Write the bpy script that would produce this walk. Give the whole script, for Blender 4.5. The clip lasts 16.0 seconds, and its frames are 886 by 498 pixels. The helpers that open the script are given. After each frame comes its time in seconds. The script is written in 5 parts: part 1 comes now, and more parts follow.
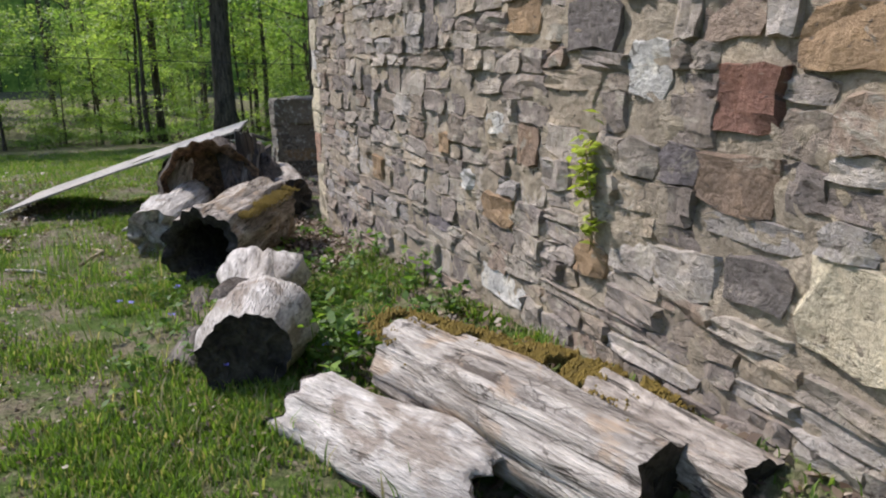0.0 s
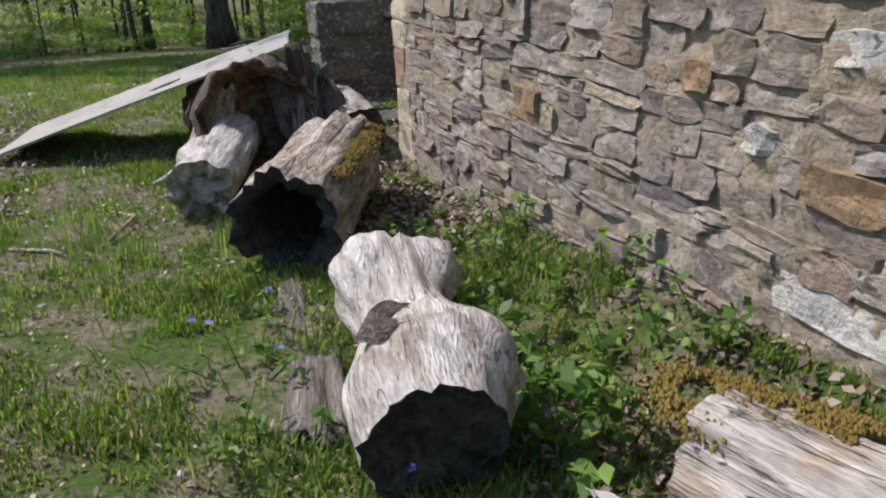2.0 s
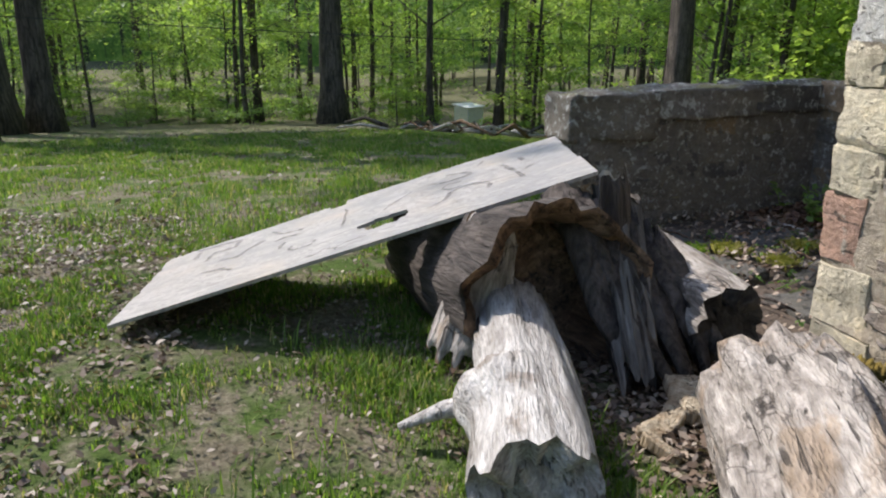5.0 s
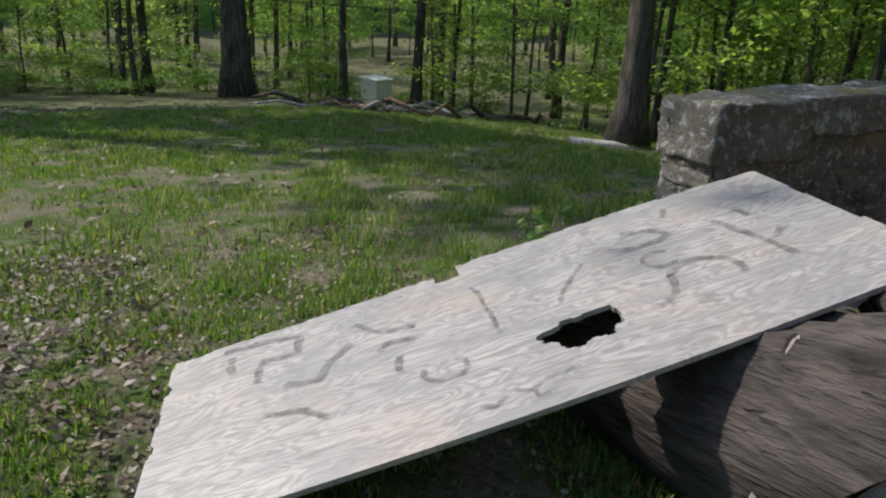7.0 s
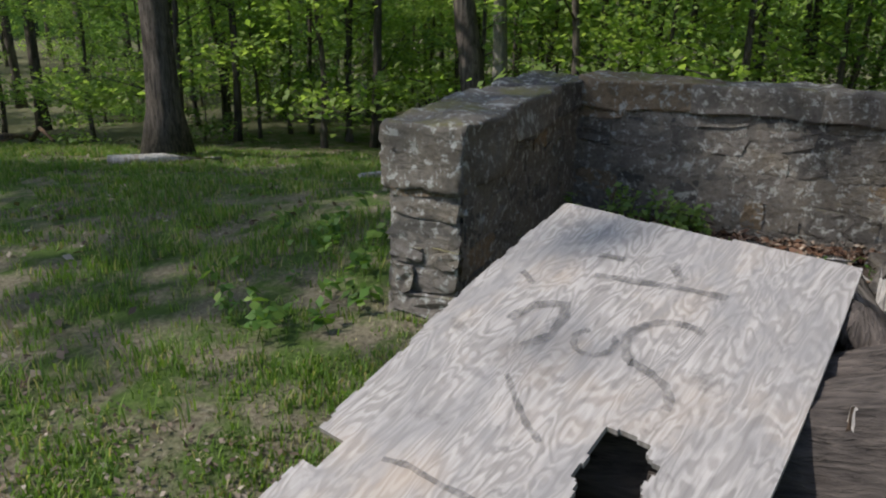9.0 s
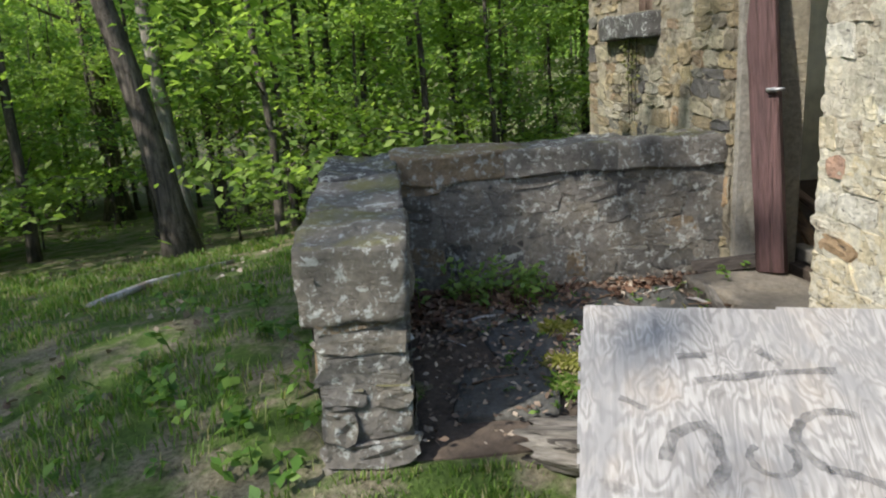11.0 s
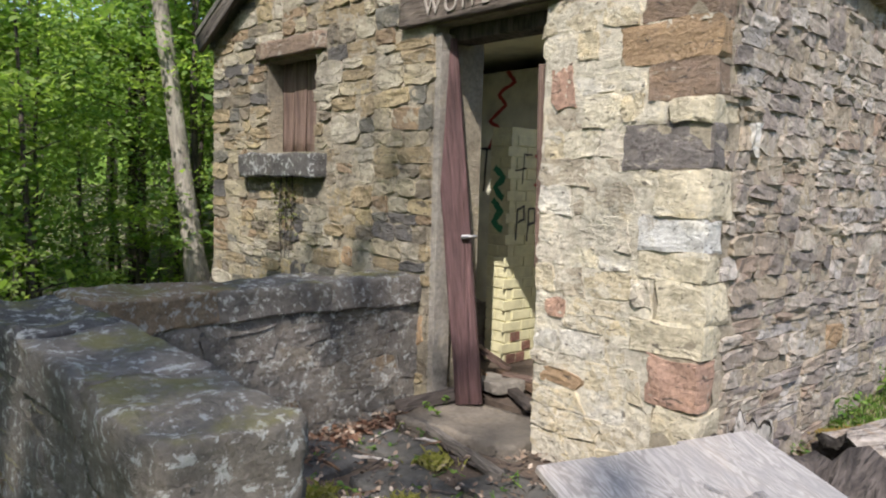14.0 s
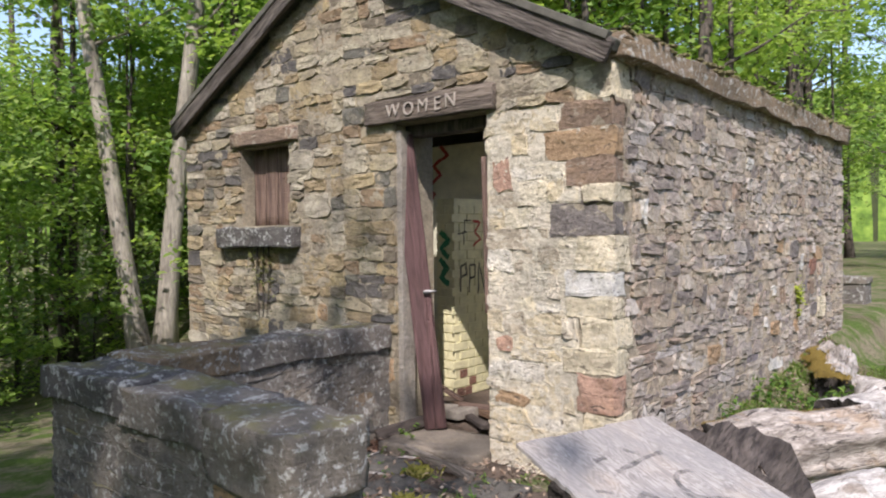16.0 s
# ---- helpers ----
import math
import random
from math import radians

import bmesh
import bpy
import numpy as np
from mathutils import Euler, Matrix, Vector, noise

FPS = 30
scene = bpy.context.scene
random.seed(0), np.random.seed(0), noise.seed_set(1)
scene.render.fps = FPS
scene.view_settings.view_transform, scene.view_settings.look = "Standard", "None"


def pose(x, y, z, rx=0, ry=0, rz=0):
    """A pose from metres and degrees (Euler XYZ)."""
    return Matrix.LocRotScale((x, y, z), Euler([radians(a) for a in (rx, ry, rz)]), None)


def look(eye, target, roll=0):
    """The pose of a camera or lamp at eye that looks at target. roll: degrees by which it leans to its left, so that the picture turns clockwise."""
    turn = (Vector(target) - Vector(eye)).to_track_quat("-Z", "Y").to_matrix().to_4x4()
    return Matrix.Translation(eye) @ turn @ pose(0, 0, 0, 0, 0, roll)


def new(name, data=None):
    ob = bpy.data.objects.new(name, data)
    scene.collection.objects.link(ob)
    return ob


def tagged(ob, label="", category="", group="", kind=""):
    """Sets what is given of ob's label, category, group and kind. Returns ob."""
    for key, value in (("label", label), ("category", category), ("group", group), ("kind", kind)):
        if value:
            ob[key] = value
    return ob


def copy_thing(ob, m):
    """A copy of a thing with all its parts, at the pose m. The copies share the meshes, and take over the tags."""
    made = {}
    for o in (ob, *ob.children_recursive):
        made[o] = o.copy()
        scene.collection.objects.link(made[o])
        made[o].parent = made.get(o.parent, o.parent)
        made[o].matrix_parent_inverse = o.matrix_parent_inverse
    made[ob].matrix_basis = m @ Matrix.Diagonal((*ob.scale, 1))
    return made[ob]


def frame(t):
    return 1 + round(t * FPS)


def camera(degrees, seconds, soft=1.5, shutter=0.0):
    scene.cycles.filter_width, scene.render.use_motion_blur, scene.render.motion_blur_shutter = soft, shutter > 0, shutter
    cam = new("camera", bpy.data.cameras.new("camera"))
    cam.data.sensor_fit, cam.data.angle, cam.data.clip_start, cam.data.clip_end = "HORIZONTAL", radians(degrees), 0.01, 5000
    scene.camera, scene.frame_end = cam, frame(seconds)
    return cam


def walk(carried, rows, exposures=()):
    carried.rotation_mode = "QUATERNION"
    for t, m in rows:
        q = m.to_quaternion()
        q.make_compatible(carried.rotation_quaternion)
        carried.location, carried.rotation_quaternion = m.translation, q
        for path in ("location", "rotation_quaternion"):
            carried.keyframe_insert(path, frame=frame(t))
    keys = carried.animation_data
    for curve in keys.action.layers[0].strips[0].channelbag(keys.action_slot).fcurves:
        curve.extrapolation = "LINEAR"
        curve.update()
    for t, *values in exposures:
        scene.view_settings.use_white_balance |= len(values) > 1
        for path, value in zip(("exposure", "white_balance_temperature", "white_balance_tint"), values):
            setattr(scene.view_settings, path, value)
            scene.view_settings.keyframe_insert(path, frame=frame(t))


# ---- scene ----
cam = camera(62.4, 16.0, soft=2.1)
PATH = [
    (0, (-1.279, -5.296, 1.220), (-0.520, -3.521, 0.698), -0.58),
    (0.5, (-1.355, -4.938, 1.210), (-0.641, -3.195, 0.536), -1.53),
    (1, (-1.377, -4.561, 1.179), (-0.725, -2.830, 0.417), -0.56),
    (1.5, (-1.456, -4.233, 1.171), (-0.713, -2.546, 0.394), 0.07),
    (2, (-1.489, -3.949, 1.185), (-0.744, -2.259, 0.417), -1.28),
    (2.5, (-1.554, -3.553, 1.182), (-0.886, -1.807, 0.470), -1.35),
    (3, (-1.693, -3.192, 1.167), (-0.974, -1.442, 0.517), -1.22),
    (3.5, (-1.707, -2.855, 1.149), (-1.036, -1.065, 0.561), -0.67),
    (4, (-1.747, -2.435, 1.150), (-1.155, -0.611, 0.581), 0.55),
    (4.5, (-1.875, -2.067, 1.107), (-1.199, -0.275, 0.531), 1.21),
    (5, (-1.833, -1.731, 1.139), (-1.241, 0.089, 0.559), 0.34),
    (5.2, (-1.842, -1.558, 1.148), (-1.273, 0.268, 0.563), 0.42),
    (7.3, (-2.266, -0.117, 1.144), (-1.316, 1.513, 0.483), 1.09),
    (7.5, (-2.268, -0.019, 1.153), (-1.252, 1.572, 0.493), -0.25),
    (8, (-2.275, 0.317, 1.142), (-1.004, 1.712, 0.480), 0.36),
    (8.5, (-2.291, 0.581, 1.164), (-0.778, 1.707, 0.498), 1.09),
    (9, (-2.352, 0.841, 1.213), (-0.618, 1.602, 0.573), 1.16),
    (9.2, (-2.356, 0.944, 1.225), (-0.556, 1.568, 0.618), 0.92),
    (11.3, (-2.029, 1.983, 1.332), (-0.112, 1.707, 0.834), -3.13),
    (11.5, (-1.958, 2.059, 1.315), (-0.057, 1.677, 0.826), -2.41),
    (12, (-1.786, 2.216, 1.289), (0.044, 1.553, 0.828), -0.94),
    (12.5, (-1.552, 2.259, 1.252), (0.214, 1.394, 0.885), 0.05),
    (13, (-1.403, 2.325, 1.275), (0.257, 1.255, 0.956), 0.90),
    (13.5, (-1.342, 2.529, 1.312), (0.153, 1.225, 1.054), 1.70),
    (14, (-1.414, 2.742, 1.349), (0.042, 1.383, 1.175), 1.68),
    (14.5, (-1.568, 3.002, 1.402), (-0.146, 1.599, 1.299), 0.67),
    (15, (-1.650, 3.315, 1.421), (-0.316, 1.825, 1.394), -0.80),
    (15.5, (-1.755, 3.517, 1.443), (-0.452, 1.999, 1.433), -0.62),
    (16, (-1.878, 3.639, 1.450), (-0.583, 2.116, 1.414), -0.65),
]
walk(cam, [(t, look(eye, target, roll)) for t, eye, target, roll in PATH], [(0, 0.64, 6500, 17), (1.5, 0.56, 6500, 17), (3.5, 0.82, 6500, 16), (5, 0.78, 6500, 14), (7.5, 0.34, 6500, 12), (9, 0.34, 6500, 12), (11.5, 0.9, 6500, 8), (13.5, 0.88, 6500, 13), (16, 0.84, 6500, 20)])

# ---- light ----
SUN = Vector((-0.50, 0.70, 0.90)).normalized()
world = bpy.data.worlds.new("World")
scene.world = world
world.use_nodes = True
wn = world.node_tree.nodes
sky = wn.new("ShaderNodeTexSky")
sky.sky_type = 'NISHITA'
sky.sun_disc = False
sky.sun_elevation = math.asin(SUN.z)
sky.sun_rotation = math.atan2(SUN.x, SUN.y)
world.node_tree.links.new(sky.outputs[0], wn["Background"].inputs[0])
wn["Background"].inputs[1].default_value = 0.15
sun = new("sun", bpy.data.lights.new("sun", 'SUN'))
sun.data.energy = 3.5
sun.data.angle = radians(0.53)
sun.data.color = (1.0, 0.96, 0.91)
sun.matrix_world = look(SUN * 40, (0, 0, 0))

# ---- mesh helpers ----
rng = random.Random(7)


def smooth(a, b, v):
    v = min(1, max(0, (v - a) / (b - a)))
    return v * v * (3 - 2 * v)


def nz(x, y, z=0.0):
    return noise.noise(Vector((x, y, z)))


def ground_z(x, y):
    z = 0.085 * min(4.0, max(0, -y - 0.3)) * smooth(-0.42, 0.0, x)
    z -= 0.09 * max(0, min(24, y - 2.2)) * (1 - 0.5 * smooth(8, 20, x))
    z -= 0.14 * max(0, min(14, x - 2.2)) * smooth(-9, -2, y) * (1 - 0.3 * smooth(4, 12, y))
    z += 0.02 * max(0, min(5, -y - 3))
    if -0.05 < x < 2.0 and -0.05 < y < 2.1:
        z = z * 0 + 0.03
    return z + 0.03 * nz(x * 0.9, y * 0.9, 3.1) + 0.012 * nz(x * 4, y * 4, 9.0)


def mesh_from(name, verts, faces, mat=None, flat=False):
    me = bpy.data.meshes.new(name)
    me.from_pydata([tuple(v) for v in verts], [], faces)
    me.update()
    if not flat:
        me.polygons.foreach_set("use_smooth", [True] * len(me.polygons))
    if mat:
        me.materials.append(mat)
    return me


def part(name, me, parent=None, label="", m=None):
    if isinstance(me, bmesh.types.BMesh):
        bm, me = me, bpy.data.meshes.new(name)
        bm.to_mesh(me)
        bm.free()
    ob = new(name, me)
    if parent is not None:
        ob.parent = parent
    if m is not None:
        ob.matrix_basis = m
    if label:
        ob["label"] = label
    return ob


def box_mesh(name, size, mat, bevel=0.01, rough=0.0, cuts=0, seed=0.0, centre=(0, 0, 0)):
    bm = bmesh.new()
    bmesh.ops.create_cube(bm, size=1)
    for v in bm.verts:
        v.co = Vector((v.co.x * size[0], v.co.y * size[1], v.co.z * size[2]))
    if cuts:
        bmesh.ops.subdivide_edges(bm, edges=bm.edges[:], cuts=cuts, use_grid_fill=True)
    elif bevel:
        bmesh.ops.bevel(bm, geom=bm.edges[:], offset=bevel, segments=2, affect='EDGES', profile=0.6)
    if rough:
        for v in bm.verts:
            p = v.co
            n = noise.noise_vector(Vector((p.x * 7 + seed, p.y * 7, p.z * 7)))
            v.co = p + n * rough + noise.noise_vector(Vector((p.x * 2.2, p.y * 2.2 + seed, p.z * 2.2))) * rough
            if cuts:
                d = [abs(p[i]) / (size[i] / 2) for i in range(3)]
                e = sorted(d)
                if e[1] > 0.97:
                    v.co *= 1 - bevel
    bmesh.ops.translate(bm, vec=centre, verts=bm.verts[:])
    me = bpy.data.meshes.new(name)
    bm.to_mesh(me)
    bm.free()
    me.materials.append(mat)
    if cuts or rough:
        me.polygons.foreach_set("use_smooth", [True] * len(me.polygons))
    return me


# ---- materials ----
def material(name):
    mat = bpy.data.materials.new(name)
    mat.use_nodes = True
    nt = mat.node_tree
    return mat, nt, nt.nodes["Principled BSDF"]


def add(nt, kind, **kw):
    n = nt.nodes.new(kind)
    for k, v in kw.items():
        n.inputs[k].default_value = v
    return n


def coords(nt, scale=(1, 1, 1), space="Object"):
    tc = nt.nodes.new("ShaderNodeTexCoord")
    mp = nt.nodes.new("ShaderNodeMapping")
    mp.inputs["Scale"].default_value = scale
    nt.links.new(tc.outputs[space], mp.inputs["Vector"])
    return mp.outputs["Vector"]


def world_coords(nt, scale=(1, 1, 1)):
    g = nt.nodes.new("ShaderNodeNewGeometry")
    mp = nt.nodes.new("ShaderNodeMapping")
    mp.inputs["Scale"].default_value = scale
    nt.links.new(g.outputs["Position"], mp.inputs["Vector"])
    return mp.outputs["Vector"]


def noise_of(nt, vec, scale, detail=6.0, rough=0.6, dist=0.0):
    n = add(nt, "ShaderNodeTexNoise", Scale=scale, Detail=detail, Roughness=rough, Distortion=dist)
    nt.links.new(vec, n.inputs["Vector"])
    return n.outputs["Fac"]


def ramp(nt, fac, stops, mode='LINEAR'):
    r = nt.nodes.new("ShaderNodeValToRGB")
    r.color_ramp.interpolation = mode
    els = r.color_ramp.elements
    while len(els) < len(stops):
        els.new(0.5)
    for e, (p, c) in zip(els, stops):
        e.position = p
        e.color = (c, c, c, 1) if not isinstance(c, tuple) else (*c, 1)
    nt.links.new(fac, r.inputs[0])
    return r.outputs[0]


def mix(nt, fac, a, b, mode='MIX'):
    m = nt.nodes.new("ShaderNodeMix")
    m.data_type = 'RGBA'
    m.blend_type = mode
    for sock, v in ((m.inputs[0], fac), (m.inputs[6], a), (m.inputs[7], b)):
        if isinstance(v, (int, float)):
            sock.default_value = v
        elif isinstance(v, tuple):
            sock.default_value = (*v, 1)
        else:
            nt.links.new(v, sock)
    return m.outputs[2]


def bump(nt, bsdf, h, strength=0.5, dist=0.01):
    b = add(nt, "ShaderNodeBump", Strength=strength, Distance=dist)
    nt.links.new(h, b.inputs["Height"])
    nt.links.new(b.outputs[0], bsdf.inputs["Normal"])


def piece_random(nt):
    o = nt.nodes.new("ShaderNodeObjectInfo")
    g = nt.nodes.new("ShaderNodeNewGeometry")
    a = nt.nodes.new("ShaderNodeMath")
    a.operation = 'ADD'
    nt.links.new(o.outputs["Random"], a.inputs[0])
    nt.links.new(g.outputs["Random Per Island"], a.inputs[1])
    f = nt.nodes.new("ShaderNodeMath")
    f.operation = 'FRACT'
    nt.links.new(a.outputs[0], f.inputs[0])
    return f.outputs[0]


def stone_material(name, stops, dirt=(0.10, 0.09, 0.075), dirt_amount=0.5, lichen=0.0, moss=0.0, one=None, smear=None, smear_at=0.54):
    mat, nt, b = material(name)
    w = world_coords(nt)
    base = ramp(nt, piece_random(nt), stops, 'CONSTANT') if one is None else one
    grain = noise_of(nt, w, 38, 8, 0.7)
    blot = noise_of(nt, w, 7, 6, 0.65, 0.4)
    c = mix(nt, 0.75, base, ramp(nt, blot, [(0.3, (0.62, 0.60, 0.58)), (0.52, (1.0, 1.0, 1.0)), (0.72, (1.25, 1.18, 1.02))]), 'MULTIPLY')
    c = mix(nt, 0.8, c, ramp(nt, grain, [(0.3, 0.55), (0.55, 1.0), (0.75, 1.3)]), 'MULTIPLY')
    if smear:
        sm = ramp(nt, noise_of(nt, world_coords(nt, (6, 6, 10)), 1.0, 7, 0.68, 0.9), [(smear_at, 0.0), (smear_at + 0.05, 0.85)])
        c = mix(nt, sm, c, mix(nt, 0.7, smear, ramp(nt, grain, [(0.3, 0.6), (0.55, 1.0), (0.75, 1.25)]), 'MULTIPLY'))
        # near-black spots paint the shadow of small crevices into the colour
        crevice_shade = ramp(nt, noise_of(nt, world_coords(nt, (13, 13, 26)), 1.0, 5, 0.6, 1.4), [(0.60, 0.0), (0.65, 0.8)])
        c = mix(nt, crevice_shade, c, (0.07, 0.06, 0.05))
    stain = ramp(nt, noise_of(nt, w, 1.7, 5, 0.6), [(0.48, 0.0), (0.66, dirt_amount)])
    c = mix(nt, stain, c, dirt)
    if lichen:
        sp = ramp(nt, noise_of(nt, w, 22, 8, 0.72, 0.25), [(0.70 - lichen, 0.0), (0.75 - lichen, 0.75)])
        c = mix(nt, sp, c, (0.46, 0.47, 0.43))
    if moss:
        g = nt.nodes.new("ShaderNodeNewGeometry")
        s = nt.nodes.new("ShaderNodeSeparateXYZ")
        nt.links.new(g.outputs["Normal"], s.inputs[0])
        up = ramp(nt, s.outputs[2], [(0.55, 0.0), (0.9, 1.0)])
        mm = mix(nt, 1.0, up, ramp(nt, noise_of(nt, w, 3.5, 5, 0.7), [(0.5, 0.0), (0.62, moss)]), 'MULTIPLY')
        c = mix(nt, mm, c, (0.16, 0.15, 0.045))
    nt.links.new(c, b.inputs["Base Color"])
    b.inputs["Roughness"].default_value = 0.92
    b.inputs["Specular IOR Level"].default_value = 0.25
    h = mix(nt, 0.5, grain, noise_of(nt, w, 15, 6, 0.75, 0.3))
    h = mix(nt, 0.4, h, noise_of(nt, world_coords(nt, (7, 7, 24)), 1.0, 6, 0.75, 0.8))
    bump(nt, b, h, 1.0, 0.045)
    return mat


BUFF = [(0.0, (0.400, 0.350, 0.292)), (0.13, (0.340, 0.285, 0.227)), (0.26, (0.470, 0.415, 0.346)), (0.38, (0.310, 0.265, 0.227)),
        (0.50, (0.430, 0.360, 0.270)), (0.61, (0.380, 0.335, 0.292)), (0.72, (0.510, 0.465, 0.410)), (0.81, (0.260, 0.225, 0.200)),
        (0.88, (0.360, 0.280, 0.216)), (0.94, (0.410, 0.380, 0.346)), (0.97, (0.190, 0.170, 0.173))]
GABLE = [(0.0, (0.386, 0.336, 0.227)), (0.16, (0.319, 0.252, 0.151)), (0.30, (0.420, 0.378, 0.277)), (0.42, (0.218, 0.185, 0.134)),
         (0.54, (0.403, 0.328, 0.193)), (0.66, (0.168, 0.160, 0.130)), (0.76, (0.437, 0.395, 0.302)), (0.86, (0.277, 0.202, 0.126)), (0.93, (0.126, 0.118, 0.109))]
GREY = [(0.0, (0.20, 0.18, 0.155)), (0.3, (0.155, 0.143, 0.126)), (0.55, (0.20, 0.178, 0.146)), (0.75, (0.11, 0.104, 0.096)), (0.9, (0.25, 0.19, 0.125))]
# cream pier stone, with the sunlight right of the door mixed into its colours
CREAMS_LIT = [(0.0, (0.62, 0.56, 0.44)), (0.2, (0.55, 0.48, 0.34)), (0.4, (0.66, 0.62, 0.52)), (0.6, (0.58, 0.50, 0.34)), (0.75, (0.64, 0.58, 0.43)), (0.9, (0.46, 0.40, 0.30))]
M_STONE = stone_material("rubble stone", BUFF, dirt_amount=0.3, smear=(0.45, 0.41, 0.33), smear_at=0.55)
M_GABLE = stone_material("gable stone", GABLE, dirt_amount=0.45, smear=(0.38, 0.33, 0.24), smear_at=0.60)
M_CREAM_LIT = stone_material("sun-bright cream stone", CREAMS_LIT, dirt_amount=0.12, smear=(0.60, 0.55, 0.43), smear_at=0.53)
M_GREY = stone_material("weathered dark stone", GREY, dirt_amount=0.4, lichen=0.16, moss=0.7)
M_RED = stone_material("red sandstone", None, one=(0.25, 0.13, 0.095), dirt_amount=0.25, smear=(0.43, 0.385, 0.30), smear_at=0.585)
M_ORANGE = stone_material("orange sandstone", None, one=(0.39, 0.27, 0.16), dirt_amount=0.25, smear=(0.43, 0.385, 0.30), smear_at=0.585)
M_PINK = stone_material("pink sandstone", None, one=(0.45, 0.29, 0.21), dirt_amount=0.2, smear=(0.43, 0.385, 0.30), smear_at=0.585)
M_DARK = stone_material("dark bluestone", None, one=(0.19, 0.17, 0.155), dirt_amount=0.2, smear=(0.43, 0.385, 0.30), smear_at=0.585)
M_PALE = stone_material("pale limestone", None, one=(0.62, 0.61, 0.56), dirt_amount=0.2, smear=(0.43, 0.385, 0.30), smear_at=0.585)
M_CREAM = stone_material("cream sandstone", None, one=(0.64, 0.57, 0.41), dirt_amount=0.15, smear=(0.60, 0.55, 0.43), smear_at=0.58)
M_BROWN = stone_material("brown sandstone", None, one=(0.27, 0.195, 0.14), dirt_amount=0.3, smear=(0.43, 0.385, 0.30), smear_at=0.585)
M_MORTAR = stone_material("lime mortar", None, one=(0.42, 0.36, 0.27), dirt_amount=0.35)
M_MORTAR_G = stone_material("cream mortar", None, one=(0.36, 0.315, 0.23), dirt_amount=0.45)
# smeared cream mortar of the same pier, brightened in colour as if sunlit
M_MORTAR_LIT = stone_material("sun-bright pale mortar", None, one=(0.60, 0.55, 0.43), dirt_amount=0.15)
M_MORTAR_D = stone_material("dark mortar", None, one=(0.22, 0.20, 0.17), dirt_amount=0.4, lichen=0.14, moss=0.8)
M_SILL = stone_material("brown worn concrete", None, one=(0.22, 0.19, 0.15), dirt_amount=0.6)
M_CONC = stone_material("old concrete", None, one=(0.34, 0.31, 0.26), dirt_amount=0.5)


def wood_material(name, light, dark, stretch=(30, 30, 2.2), rough=0.85, bark=0.0, strength=1.0, patch=None, cracks=0.85):
    mat, nt, b = material(name)
    v = coords(nt, stretch)
    g1 = noise_of(nt, v, 1.0, 7, 0.65, 0.5)
    g2 = noise_of(nt, coords(nt, (3.2, 3.2, 1.6)), 1.4, 5, 0.6, 0.5)
    c = mix(nt, ramp(nt, g1, [(0.34, 0.0), (0.62, 1.0)]), dark, light)
    c = mix(nt, 0.7, c, ramp(nt, g2, [(0.3, (0.5, 0.46, 0.42)), (0.52, (1, 1, 1)), (0.75, (1.2, 1.17, 1.12))]), 'MULTIPLY')
    if patch:
        c = mix(nt, ramp(nt, noise_of(nt, coords(nt, (5, 5, 3)), 1.0, 6, 0.6, 0.8), [(0.54, 0.0), (0.62, 0.7)]), c, patch)
    if bark:
        vo = nt.nodes.new("ShaderNodeTexVoronoi")
        vo.feature = 'DISTANCE_TO_EDGE'
        vo.inputs["Scale"].default_value = 1.0
        warp = nt.nodes.new("ShaderNodeVectorMath")
        warp.operation = 'MULTIPLY_ADD'
        wn_ = nt.nodes.new("ShaderNodeTexNoise")
        wn_.inputs["Scale"].default_value = 11.0
        wn_.inputs["Detail"].default_value = 4.0
        nt.links.new(coords(nt), wn_.inputs["Vector"])
        nt.links.new(wn_.outputs["Color"], warp.inputs[0])
        warp.inputs[1].default_value = (1.6, 1.6, 1.6)
        nt.links.new(coords(nt, (bark, bark, bark * 0.3)), warp.inputs[2])
        nt.links.new(warp.outputs[0], vo.inputs["Vector"])
        line = ramp(nt, vo.outputs["Distance"], [(0.0, 0.8), (0.06, 0.0)])
        line = mix(nt, 1.0, line, ramp(nt, noise_of(nt, coords(nt), 5.0, 4, 0.6), [(0.45, 0.0), (0.6, 1.0)]), 'MULTIPLY')
        c = mix(nt, line, c, (0.03, 0.02, 0.015))
    ck = noise_of(nt, coords(nt, tuple(q * 1.5 if q > 6 else q * 0.8 for q in stretch)), 1.0, 4, 0.55, 1.2)
    crack = ramp(nt, ck, [(0.60, 0.0), (0.66, cracks)])
    c = mix(nt, crack, c, (0.035, 0.03, 0.025))
    fine = noise_of(nt, coords(nt, tuple(q * 4 for q in stretch)), 1.0, 4, 0.6)
    c = mix(nt, 0.55, c, ramp(nt, fine, [(0.32, 0.55), (0.65, 1.2)]), 'MULTIPLY')
    nt.links.new(c, b.inputs["Base Color"])
    b.inputs["Roughness"].default_value = rough
    b.inputs["Specular IOR Level"].default_value = 0.25
    bump(nt, b, mix(nt, 0.5, mix(nt, crack, g1, (0.0, 0.0, 0.0)), fine), strength, 0.03)
    return mat


